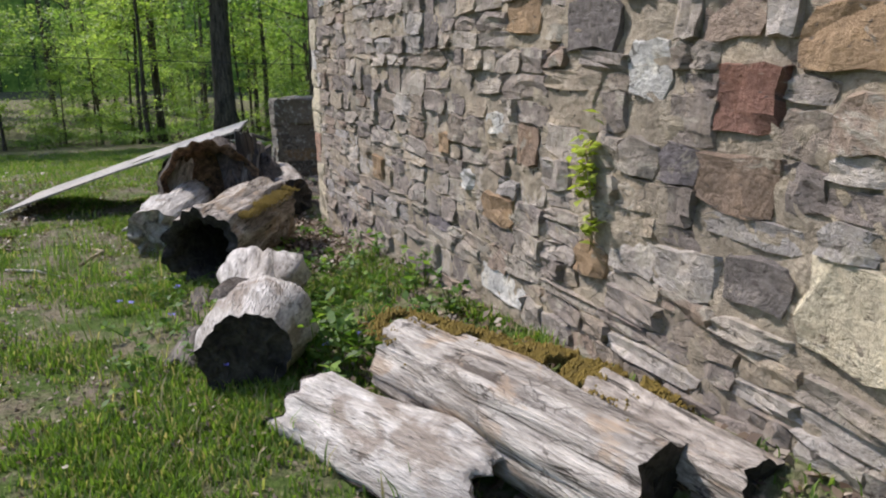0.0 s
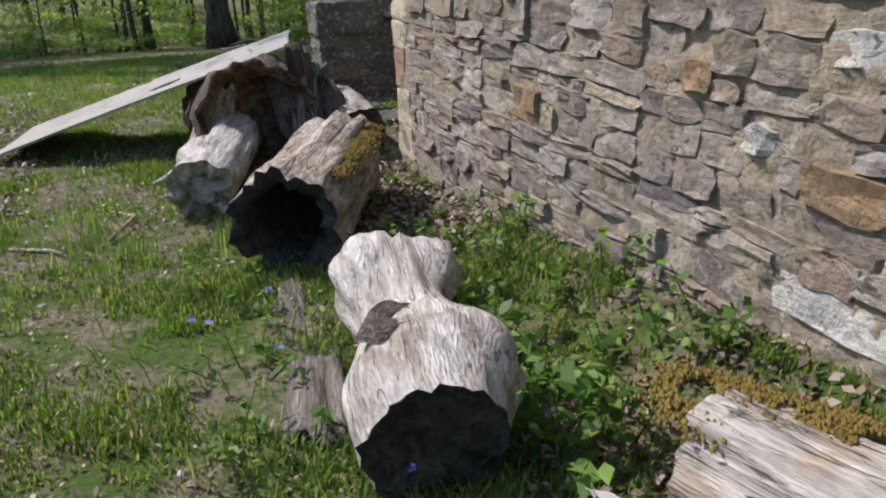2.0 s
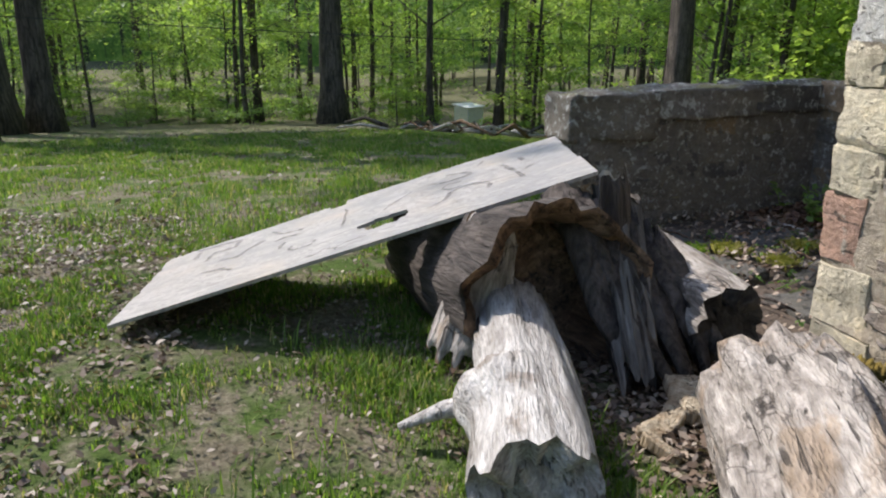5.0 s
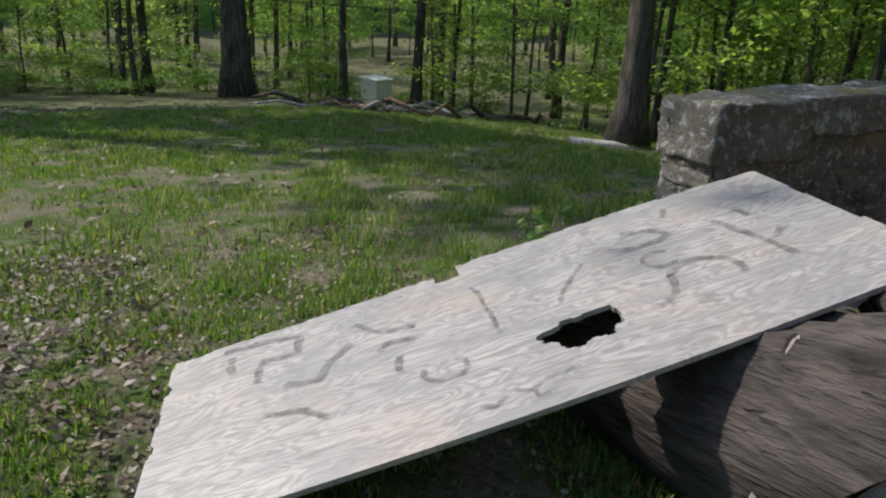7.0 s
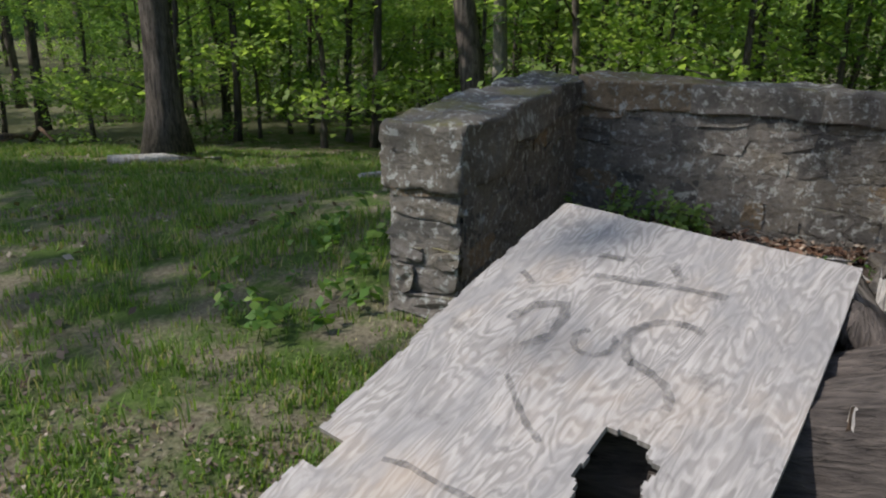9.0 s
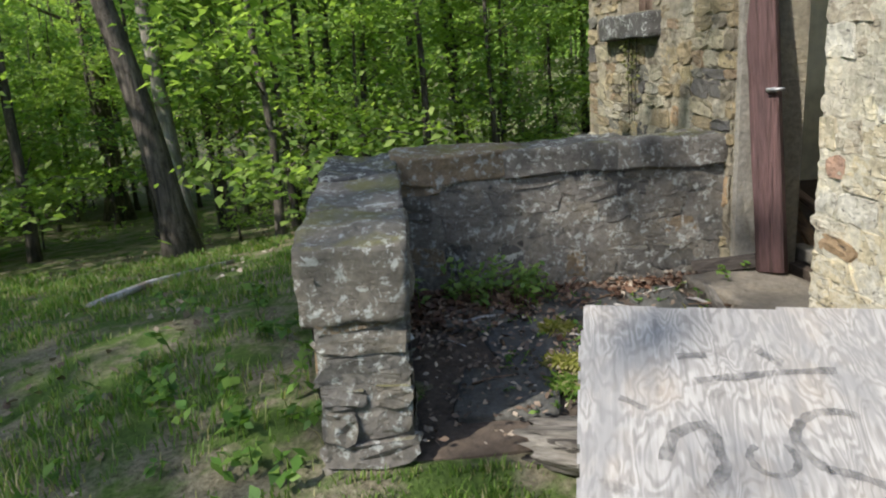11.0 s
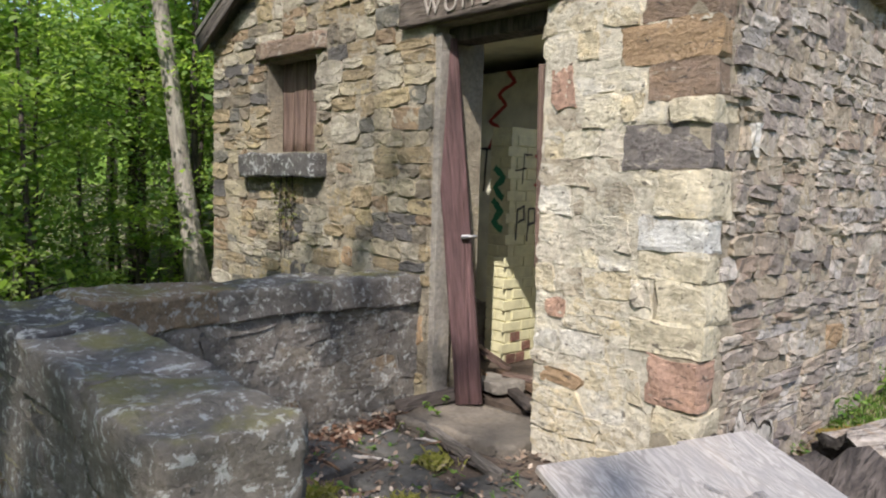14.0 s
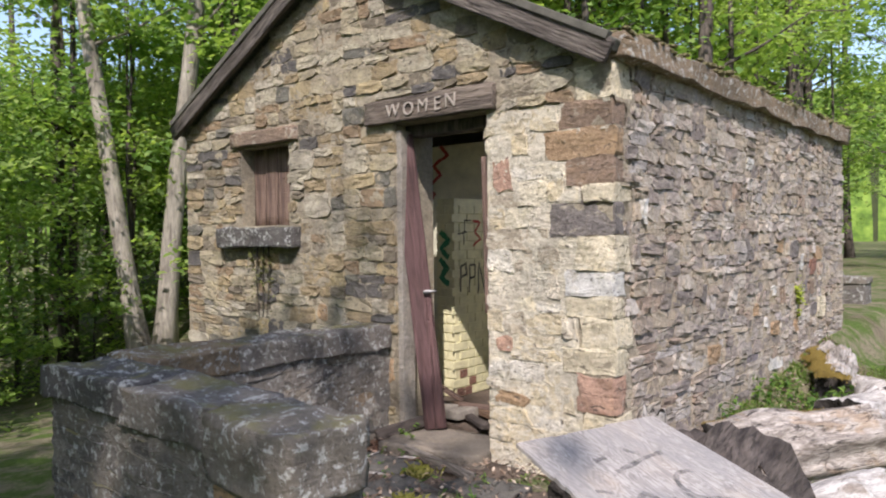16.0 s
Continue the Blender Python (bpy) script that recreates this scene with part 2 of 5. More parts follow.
M_GREYWOOD = wood_material("silvered bare wood", (0.68, 0.65, 0.60), (0.34, 0.31, 0.275), (30, 30, 5.0), patch=(0.24, 0.19, 0.145), cracks=0.6)
M_BARK = wood_material("flaking grey bark", (0.52, 0.47, 0.41), (0.16, 0.135, 0.11), (22, 22, 6), patch=(0.34, 0.25, 0.165), bark=20)
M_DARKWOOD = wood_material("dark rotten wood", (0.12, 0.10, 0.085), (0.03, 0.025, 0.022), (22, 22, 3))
M_BROWNROT = wood_material("brown rotten wood", (0.30, 0.19, 0.115), (0.05, 0.035, 0.025), (20, 20, 4))
M_CUT = wood_material("old sawn end", (0.085, 0.075, 0.065), (0.018, 0.016, 0.014), (14, 14, 14))
M_FRESH = wood_material("split pale wood", (0.66, 0.56, 0.40), (0.34, 0.24, 0.14), (26, 26, 2.0))
M_CHECKED = wood_material("silvered wood with brown checks", (0.60, 0.56, 0.50), (0.14, 0.12, 0.10), (24, 24, 3.0), patch=(0.44, 0.33, 0.23), bark=15)
M_ROOT = wood_material("grey rotten root", (0.26, 0.235, 0.20), (0.05, 0.042, 0.035), (22, 22, 3))
M_KNOT = wood_material("grey ringed knot", (0.20, 0.175, 0.15), (0.06, 0.05, 0.043), (30, 30, 30))
M_TRUNK = wood_material("tree bark", (0.155, 0.13, 0.105), (0.035, 0.03, 0.025), (16, 16, 2.0), bark=9)
M_TRUNKPALE = wood_material("pale tree bark", (0.36, 0.33, 0.27), (0.20, 0.18, 0.15), (12, 12, 1.6), cracks=0.4)
M_MAROON = wood_material("maroon painted timber", (0.15, 0.085, 0.08), (0.075, 0.045, 0.042), (24, 24, 1.5), 0.65, cracks=0.5)
M_OLDBOARD = wood_material("weathered red-brown boards", (0.26, 0.18, 0.14), (0.09, 0.06, 0.05), (28, 28, 1.5))
M_LINTEL = wood_material("dark timber lintel", (0.20, 0.165, 0.13), (0.075, 0.06, 0.05), (2, 26, 26))
M_FASCIA = wood_material("grey weathered fascia", (0.15, 0.13, 0.11), (0.05, 0.042, 0.036), (2.4, 24, 24))


def plywood_material():
    mat, nt, b = material("weathered plywood")
    v = coords(nt, (2.2, 7.0, 1.0))
    n = noise_of(nt, v, 1.6, 3, 0.5, 0.4)
    wv = nt.nodes.new("ShaderNodeMath")
    wv.operation = 'SINE'
    ml = nt.nodes.new("ShaderNodeMath")
    ml.operation = 'MULTIPLY'
    ml.inputs[1].default_value = 82.0
    nt.links.new(n, ml.inputs[0])
    nt.links.new(ml.outputs[0], wv.inputs[0])
    mp = nt.nodes.new("ShaderNodeMapRange")
    mp.inputs[1].default_value = -1
    nt.links.new(wv.outputs[0], mp.inputs[0])
    fine = noise_of(nt, coords(nt, (4, 90, 10)), 1.0, 5, 0.6)
    c = mix(nt, ramp(nt, mp.outputs[0], [(0.2, 0.0), (0.9, 0.62)]), (0.40, 0.37, 0.335), (0.20, 0.18, 0.16))
    c = mix(nt, 0.7, c, ramp(nt, fine, [(0.3, 0.55), (0.6, 1.08)]), 'MULTIPLY')
    big = noise_of(nt, coords(nt), 2.6, 5, 0.6)
    c = mix(nt, ramp(nt, big, [(0.5, 0.0), (0.7, 0.6)]), c, (0.40, 0.315, 0.23))
    grey = noise_of(nt, coords(nt, (1.0, 2.2, 1.0)), 3.4, 6, 0.65, 0.6)
    c = mix(nt, ramp(nt, grey, [(0.46, 0.0), (0.62, 0.65)]), c, (0.225, 0.215, 0.205))
    c = mix(nt, ramp(nt, noise_of(nt, coords(nt), 9.0, 6, 0.7), [(0.6, 0.0), (0.72, 0.6)]), c, (0.10, 0.09, 0.08))
    nt.links.new(c, b.inputs["Base Color"])
    b.inputs["Roughness"].default_value = 0.42
    b.inputs["Specular IOR Level"].default_value = 0.55
    bump(nt, b, fine, 0.35, 0.004)
    return mat


M_PLY = plywood_material()


def simple(name, col, rough=0.8, var=0.4, scale=8.0, metal=0.0, b_str=0.3):
    mat, nt, b = material(name)
    n = noise_of(nt, world_coords(nt), scale, 7, 0.65)
    c = mix(nt, var, col, ramp(nt, n, [(0.3, 0.35), (0.5, 0.95), (0.75, 1.4)]), 'MULTIPLY')
    nt.links.new(c, b.inputs["Base Color"])
    b.inputs["Roughness"].default_value = rough
    b.inputs["Metallic"].default_value = metal
    bump(nt, b, n, b_str, 0.01)
    return mat


M_PAINT = simple("grey-green painted block", (0.68, 0.66, 0.50), 0.7, 0.5, 4)
M_YELLOW = simple("pale yellow painted brick", (0.66, 0.62, 0.38), 0.6, 0.35, 12)
M_SPRAYBLACK = simple("black spray paint", (0.03, 0.03, 0.03), 0.6, 0.2)
M_SPRAYRED = simple("red spray paint", (0.36, 0.04, 0.03), 0.6, 0.2)
M_SPRAYGREEN = simple("green spray paint", (0.03, 0.20, 0.10), 0.6, 0.2)
def faded_material():
    mat, nt, b = material("faded marker")
    b.inputs["Base Color"].default_value = (0.10, 0.095, 0.09, 1)
    b.inputs["Roughness"].default_value = 0.85
    t = nt.nodes.new("ShaderNodeBsdfTransparent")
    m = nt.nodes.new("ShaderNodeMixShader")
    nt.links.new(ramp(nt, noise_of(nt, world_coords(nt), 26, 5, 0.7), [(0.34, 0.06), (0.66, 0.58)]), m.inputs[0])
    nt.links.new(t.outputs[0], m.inputs[1])
    nt.links.new(b.outputs[0], m.inputs[2])
    nt.links.new(m.outputs[0], nt.nodes["Material Output"].inputs[0])
    return mat


M_SPRAYGREY = faded_material()
M_METAL = simple("dull steel", (0.35, 0.34, 0.33), 0.5, 0.4, 20, 0.8)
M_MOSS = simple("golden moss", (0.19, 0.135, 0.025), 1.0, 0.75, 45, 0, 1.0)
M_LETTER = simple("pale letter paint", (0.33, 0.29, 0.24), 0.8, 0.4, 30)
M_SOIL = simple("dark soil", (0.095, 0.07, 0.05), 1.0, 0.85, 28, 0, 1.0)
M_FLAG = stone_material("worn flagstone", [(0.0, (0.13, 0.125, 0.11)), (0.4, (0.165, 0.155, 0.13)), (0.75, (0.11, 0.11, 0.105))], dirt_amount=0.5)
M_SHINGLE = simple("mossy old shingle", (0.10, 0.095, 0.075), 0.95, 0.7, 14)
M_WIRE = simple("black wire", (0.02, 0.02, 0.02), 0.6, 0.1)
M_WHITE = simple("white painted siding", (0.75, 0.75, 0.74), 0.7, 0.2)


def leaf_material(name, stops, trans=0.5):
    mat, nt, b = material(name)
    c = ramp(nt, piece_random(nt), stops)
    n = noise_of(nt, world_coords(nt), 25, 3, 0.6)
    c = mix(nt, 0.4, c, ramp(nt, n, [(0.3, 0.6), (0.7, 1.25)]), 'MULTIPLY')
    nt.links.new(c, b.inputs["Base Color"])
    b.inputs["Roughness"].default_value = 0.55
    b.inputs["Specular IOR Level"].default_value = 0.3
    if trans:
        t = nt.nodes.new("ShaderNodeBsdfTranslucent")
        nt.links.new(mix(nt, 1.0, c, (1.5, 1.6, 0.8), 'MULTIPLY'), t.inputs[0])
        m = nt.nodes.new("ShaderNodeMixShader")
        m.inputs[0].default_value = trans
        nt.links.new(b.outputs[0], m.inputs[1])
        nt.links.new(t.outputs[0], m.inputs[2])
        nt.links.new(m.outputs[0], nt.nodes["Material Output"].inputs[0])
    return mat


M_LEAF = leaf_material("spring leaves", [(0.0, (0.16, 0.25, 0.06)), (0.5, (0.25, 0.35, 0.09)), (1.0, (0.36, 0.45, 0.14))], 0.55)
M_LEAF2 = leaf_material("deep green leaves", [(0.0, (0.11, 0.20, 0.055)), (0.5, (0.17, 0.28, 0.075)), (1.0, (0.26, 0.37, 0.11))], 0.48)
M_GRASS = leaf_material("grass blades", [(0.0, (0.075, 0.14, 0.024)), (0.45, (0.13, 0.22, 0.04)), (0.78, (0.19, 0.28, 0.055)), (0.86, (0.30, 0.27, 0.14)), (1.0, (0.38, 0.33, 0.20))], 0.4)
M_WEED = leaf_material("weed leaves", [(0.0, (0.05, 0.11, 0.02)), (0.6, (0.10, 0.20, 0.035)), (1.0, (0.20, 0.30, 0.06))], 0.4)
M_LITTER = leaf_material("dead leaves", [(0.0, (0.075, 0.05, 0.034)), (0.4, (0.15, 0.105, 0.07)), (0.75, (0.23, 0.18, 0.13)), (1.0, (0.40, 0.34, 0.27))], 0.1)
M_LITTER2 = leaf_material("damp dead leaves and chips", [(0.0, (0.08, 0.055, 0.038)), (0.5, (0.18, 0.125, 0.085)), (0.8, (0.30, 0.23, 0.165)), (1.0, (0.46, 0.38, 0.29))], 0.0)
M_BLUE = leaf_material("blue petals", [(0.0, (0.20, 0.20, 0.65)), (1.0, (0.32, 0.30, 0.75))], 0.3)


def ground_material():
    mat, nt, b = material("lawn and leaf litter")
    w = world_coords(nt)
    big = noise_of(nt, w, 0.55, 5, 0.6, 0.3)
    mid = noise_of(nt, w, 3.2, 6, 0.65, 0.3)
    fine = noise_of(nt, w, 42, 6, 0.75)
    green = mix(nt, ramp(nt, fine, [(0.3, 0.0), (0.7, 1.0)]), (0.036, 0.062, 0.015), (0.125, 0.185, 0.045))
    straw = mix(nt, ramp(nt, fine, [(0.35, 0.0), (0.7, 1.0)]), (0.10, 0.082, 0.055), (0.36, 0.31, 0.22))
    soil = mix(nt, ramp(nt, fine, [(0.35, 0.0), (0.7, 1.0)]), (0.04, 0.028, 0.02), (0.15, 0.11, 0.075))
    c = mix(nt, ramp(nt, mid, [(0.43, 0.0), (0.57, 0.9)]), green, straw)
    c = mix(nt, ramp(nt, big, [(0.57, 0.0), (0.70, 0.6)]), c, soil)
    sp = nt.nodes.new("ShaderNodeSeparateXYZ")
    nt.links.new(w, sp.inputs[0])
    nt.links.new(c, b.inputs["Base Color"])
    b.inputs["Roughness"].default_value = 1.0
    b.inputs["Specular IOR Level"].default_value = 0.1
    bump(nt, b, fine, 0.8, 0.03)
    return mat, nt, b, sp, c, straw


M_GROUND, gnt, gb, gsp, gcol, gstraw = ground_material()
# forest floor beyond the lawn: brown litter with patches of green
fx = gnt.nodes.new("ShaderNodeMath")
fx.operation = 'MULTIPLY_ADD'
fx.inputs[1].default_value = 0.6
gnt.links.new(gsp.outputs[0], fx.inputs[0])
gnt.links.new(gsp.outputs[1], fx.inputs[2])
edge = gnt.nodes.new("ShaderNodeMath")
edge.operation = 'MULTIPLY_ADD'
edge.inputs[1].default_value = 6.0
gnt.links.new(noise_of(gnt, world_coords(gnt), 0.5, 4, 0.6), edge.inputs[0])
gnt.links.new(fx.outputs[0], edge.inputs[2])
fr = gnt.nodes.new("ShaderNodeMapRange")
fr.inputs[1].default_value = 20.0
fr.inputs[2].default_value = 23.0
gnt.links.new(edge.outputs[0], fr.inputs[0])
vs = gnt.nodes.new("ShaderNodeMapping")
vs.inputs["Location"].default_value = (0.38 / 0.62, 0.25 / 1.15, 0)
vs.inputs["Scale"].default_value = (1 / 0.62, 1 / 1.15, 0)
gnt.links.new(world_coords(gnt), vs.inputs["Vector"])
vl = gnt.nodes.new("ShaderNodeVectorMath")
vl.operation = 'LENGTH'
gnt.links.new(vs.outputs[0], vl.inputs[0])
va = gnt.nodes.new("ShaderNodeMath")
va.operation = 'MULTIPLY_ADD'
va.inputs[1].default_value = 0.9
gnt.links.new(noise_of(gnt, world_coords(gnt), 3.0, 5, 0.6), va.inputs[0])
gnt.links.new(vl.outputs["Value"], va.inputs[2])
dirt = ramp(gnt, noise_of(gnt, world_coords(gnt), 30, 6, 0.7), [(0.3, (0.035, 0.025, 0.018)), (0.7, (0.17, 0.125, 0.085))])
gcol = mix(gnt, ramp(gnt, va.outputs[0], [(0.80, 0.95), (1.0, 0.0)]), gcol, dirt)
gnt.links.new(mix(gnt, fr.outputs[0], gcol, mix(gnt, 0.5, gstraw, (0.06, 0.085, 0.025))), gb.inputs["Base Color"])

# ---- ground ----
ax = np.concatenate([-np.geomspace(400, 6, 40), np.arange(-5.8, 4.0, 0.09), np.geomspace(4.0, 400, 55)])
ay = np.concatenate([-np.geomspace(400, 7.2, 34), np.arange(-7.1, 6.0, 0.09), np.geomspace(6.0, 400, 55)])
gv = [(x, y, ground_z(x, y)) for y in ay for x in ax]
nx = len(ax)
gf = [(j * nx + i, j * nx + i + 1, (j + 1) * nx + i + 1, (j + 1) * nx + i) for j in range(len(ay) - 1) for i in range(nx - 1)]
tagged(part("ground", mesh_from("ground", gv, gf, M_GROUND)), "patchy spring lawn with bare soil and dead leaves", "ground", kind="structure")


# ---- stonework ----
def stone_variant(seed, mat):
    r = random.Random(seed)
    us = [-0.5, -0.455, -0.16, 0.16, 0.455, 0.5]
    skew, tilt, tilt2 = r.uniform(-0.09, 0.09), r.uniform(-0.35, 0.35), r.uniform(-0.35, 0.35)
    cut = [r.uniform(0.55, 1.0) for _ in range(4)]
    verts = []
    for j, b in enumerate(us):
        for i, a in enumerate(us):
            x, z = a + skew * b * 2 * 0.5, b
            c = cut[(i > 2) + 2 * (j > 2)]
            if i in (0, 5) and j in (0, 5):
                x, z = x * (0.5 + c / 2), z * c
            elif i in (0, 1, 4, 5) and j in (0, 1, 4, 5):
                x, z = x * (0.7 + 0.3 * c), z * (0.6 + 0.4 * c)
            x += r.uniform(-0.07, 0.07)
            z += r.uniform(-0.085, 0.085)
            rim = i in (0, 5) or j in (0, 5)
            verts.append((x, -0.7 if rim else 0.7 + r.uniform(-0.3, 0.3) + tilt * a + tilt2 * b, z))
    faces = [(j * 6 + i, (j + 1) * 6 + i, (j + 1) * 6 + i + 1, j * 6 + i + 1) for j in range(5) for i in range(5)]
    return mesh_from("stone", verts, faces, mat, flat=True)


def mortar_face(parent, origin, u, n, length, z0, z1, top, gaps, mat, amp=1.0, step=0.021):
    """The uneven skin of mortar between the stones of one face."""
    u, n, o = Vector(u), Vector(n), Vector(origin)
    nu, nv_ = int(length / step) + 1, int((z1 - z0) / step) + 1
    verts, faces, idx = [], [], {}
    def vid(i, j):
        if (i, j) not in idx:
            a, b = min(length, i * step), z0 + j * step
            p = o + u * a + Vector((0, 0, b))
            d = 0.0072 + amp * (0.009 * nz(p.x * 5 + p.y * 5, p.z * 8, 1.3) + 0.008 * nz(p.x * 17 + p.y * 17, p.z * 19, 4.0) + 0.009 * nz(p.x * 33 + p.y * 33, p.z * 45, 7.0))
            idx[(i, j)] = len(verts)
            verts.append(p + n * max(0.002, d))
        return idx[(i, j)]
    for i in range(nu):
        for j in range(nv_):
            a, b = (i + 0.5) * step, z0 + (j + 0.5) * step
            if a > length or b > top(a) or any(g[0] - 0.01 < a < g[2] + 0.01 and g[1] - 0.01 < b < g[3] + 0.01 for g in gaps):
                continue
            faces.append((vid(i, j), vid(i, j + 1), vid(i + 1, j + 1), vid(i + 1, j)))
    part("mortar", mesh_from("mortar", verts, faces, mat), parent)


def split_rect(r, a, b, c, d, wmin, wmax, hmin, hmax, out):
    w, h = c - a, d - b
    if h > hmax * r.uniform(0.75, 1.0) and h > 2 * hmin:
        m = b + h * r.uniform(0.36, 0.64)
        split_rect(r, a, b, c, m, wmin, wmax, hmin, hmax, out)
        split_rect(r, a, m, c, d, wmin, wmax, hmin, hmax, out)
    elif w > wmax * r.uniform(0.6, 1.0) and w > 2 * wmin:
        m = a + w * r.uniform(0.36, 0.64)
        split_rect(r, a, b, m, d, wmin, wmax, hmin, hmax, out)
        split_rect(r, m, b, c, d, wmin, wmax, hmin, hmax, out)
    else:
        out.append((a, b, c, d))


def lay_stones(parent, origin, u, n, length, z0, z1, top, gaps, features, mat, seed, near, proud=0.03, size=(0.13, 0.40, 0.07, 0.20), tilt=4):
    """Rubble on one face: the nearest stones as pieces, the rest as one part."""
    r = random.Random(seed)
    kinds = [stone_variant(seed * 20 + k, mat) for k in range(10)]
    u, n, o = Vector(u), Vector(n), Vector(origin)
    rects = []
    bands = int(length / 1.1) + 1
    for k in range(bands):
        split_rect(r, length * k / bands, z0, length * (k + 1) / bands, z1, *size, rects)
    kept = []
    for a, b, c, d in rects:
        if (b + d) / 2 + (d - b) * 0.35 > top((a + c) / 2):
            continue
        ok = True
        for ga, gb_, gc, gd in gaps:
            if a < gc and c > ga and b < gd and d > gb_:
                if c - ga < 0.6 * (c - a) and ga - a > 0.07:
                    c = ga
                elif gc - a < 0.6 * (c - a) and c - gc > 0.07:
                    a = gc
                elif gd - b < 0.5 * (d - b) and d - gd > 0.05:
                    b = gd
                elif d - gb_ < 0.5 * (d - b) and gb_ - b > 0.05:
                    d = gb_
                else:
                    ok = False
        if ok:
            kept.append((a, b, c, d, None))
    kept += [(*f[:4], f[4]) for f in features]
    kept.sort(key=lambda k: near((k[0] + k[2]) / 2, (k[1] + k[3]) / 2))
    rest_v, rest_f = [], []
    for i, (a, b, c, d, special) in enumerate(kept):
        w, h = (c - a) - r.uniform(0.0, 0.014), (d - b) - r.uniform(0.0, 0.014)
        p = o + u * ((a + c) / 2) + Vector((0, 0, (b + d) / 2))
        dp = proud * r.uniform(0.5, 1.35)
        m = Matrix.Translation(p) @ Matrix((u, n, Vector((0, 0, 1)))).transposed().to_4x4() @ pose(0, 0, 0, 0, r.uniform(-tilt, tilt), 0) @ Matrix.Diagonal((w * 1.07, dp, h * 1.10, 1))
        me = kinds[r.randrange(10)]
        if special:
            me = me.copy()
            me.materials.clear()
            me.materials.append(special)
        if i < 295 or special:
            part("stone", me, parent, m=m)
        else:
            k = len(rest_v)
            rest_v += [m @ v.co for v in me.vertices]
            rest_f += [tuple(k + q for q in f.vertices) for f in me.polygons]
    if rest_v:
        tagged(part("small_stones", mesh_from("small_stones", rest_v, rest_f, mat, flat=True), parent), kind="stuff")


def slab_wall(name, origin, u, n, length, z0, top, gaps, mat, thick, label):
    """A wall body of the given thickness behind the face, with real openings."""
    u, n, o = Vector(u), Vector(n), Vector(origin)
    cuts = sorted({0.0, length, *[g[0] for g in gaps], *[g[2] for g in gaps], *[length * k / 12 for k in range(13)]})
    verts, faces = [], []
    for a, c in zip(cuts, cuts[1:]):
        spans, lo = [], z0
        for g in sorted(gaps, key=lambda g: g[1]):
            if a >= g[0] - 1e-6 and c <= g[2] + 1e-6:
                if g[1] > lo:
                    spans.append((lo, g[1], g[1]))
                lo = g[3]
        spans.append((lo, top(a), top(c)))
        for b, ta, tc in spans:
            k = len(verts)
            for depth in (0, -thick):
                for s, t in ((a, b), (c, b), (c, tc), (a, ta)):
                    verts.append(o + u * s + n * depth + Vector((0, 0, t)))
            faces += [tuple(k + q for q in f) for f in ((3, 2, 1, 0), (4, 5, 6, 7), (0, 1, 5, 4), (1, 2, 6, 5), (2, 3, 7, 6), (3, 0, 4, 7))]
    return tagged(part(name, mesh_from(name, verts, faces, mat, flat=True)), label, "wall", kind="structure")


LEN, WID, EAVE, RIDGE = 5.35, 4.30, 2.42, 3.53


def gable_top(x):
    return EAVE + (RIDGE - EAVE) * (1 - abs(x - WID / 2) / (WID / 2)) - 0.02


DOOR = (0.85, 0.0, 1.63, 2.22)
WINDOW = (2.80, 1.55, 3.45, 2.20)
wall_west = slab_wall("wall_west", (0, -LEN + 0.38, 0), (0, 1, 0), (-1, 0, 0), LEN - 0.76, -0.5, lambda s: EAVE, [], M_MORTAR, 0.38, "long rubble stone side wall with wide lime mortar joints")
wall_north = slab_wall("wall_north", (0.0, 0, 0), (1, 0, 0), (0, 1, 0), WID, -0.5, gable_top, [DOOR, WINDOW], M_MORTAR_G, 0.38, "rubble stone gable wall with doorway and boarded window")
slab_wall("wall_east", (WID, -0.38, 0), (0, -1, 0), (1, 0, 0), LEN - 0.76, -0.9, lambda s: EAVE, [], M_MORTAR, 0.38, "plain stone side wall")
slab_wall("wall_south", (WID, -LEN, 0), (-1, 0, 0), (0, -1, 0), WID, -0.5, gable_top, [], M_MORTAR, 0.38, "plain stone rear gable wall")

# ---- roof ----
roof = tagged(new("roof"), "low gabled roof with mossy shingles and grey barge boards", "roof", kind="structure")
slope = math.atan2(RIDGE - EAVE, WID / 2)
run = (WID / 2 + 0.05) / math.cos(slope)
for side in (-1, 1):
    ang = math.degrees(slope) * -side
    cx, cz = WID / 2 + side * run / 2 * math.cos(slope), RIDGE + 0.06 - run / 2 * math.sin(slope)
    for ya, yb in (((0.12, -0.5), (-1.7, -LEN - 0.1)) if side < 0 else ((0.12, -LEN - 0.1),)):
        part("roof_slope", box_mesh("roof_slope", (run, ya - yb, 0.07), M_SHINGLE, 0.01, 0.012, 8), roof, m=pose(cx, (ya + yb) / 2, cz, 0, -ang, 0))
    part("barge_board", box_mesh("barge_board", (run, 0.035, 0.135), M_FASCIA, 0.006, 0.006, 9), roof, "grey weathered barge board", m=pose(cx, 0.115, cz - 0.045, 0, -ang, 0))
    part("barge_trim", box_mesh("barge_trim", (run, 0.05, 0.045), M_SHINGLE, 0.006), roof, m=pose(cx, 0.12, cz + 0.04, 0, -ang, 0))
    ex = WID / 2 + side * (WID / 2 - 0.01)
    part("eave_course", box_mesh("eave_course", (0.2, LEN + 0.08, 0.15), M_GREY, 0.04, 0.035, 22), roof, "mossy stone eave course", m=pose(ex, -LEN / 2 - 0.03, EAVE + 0.05))
moss_bm = bmesh.new()
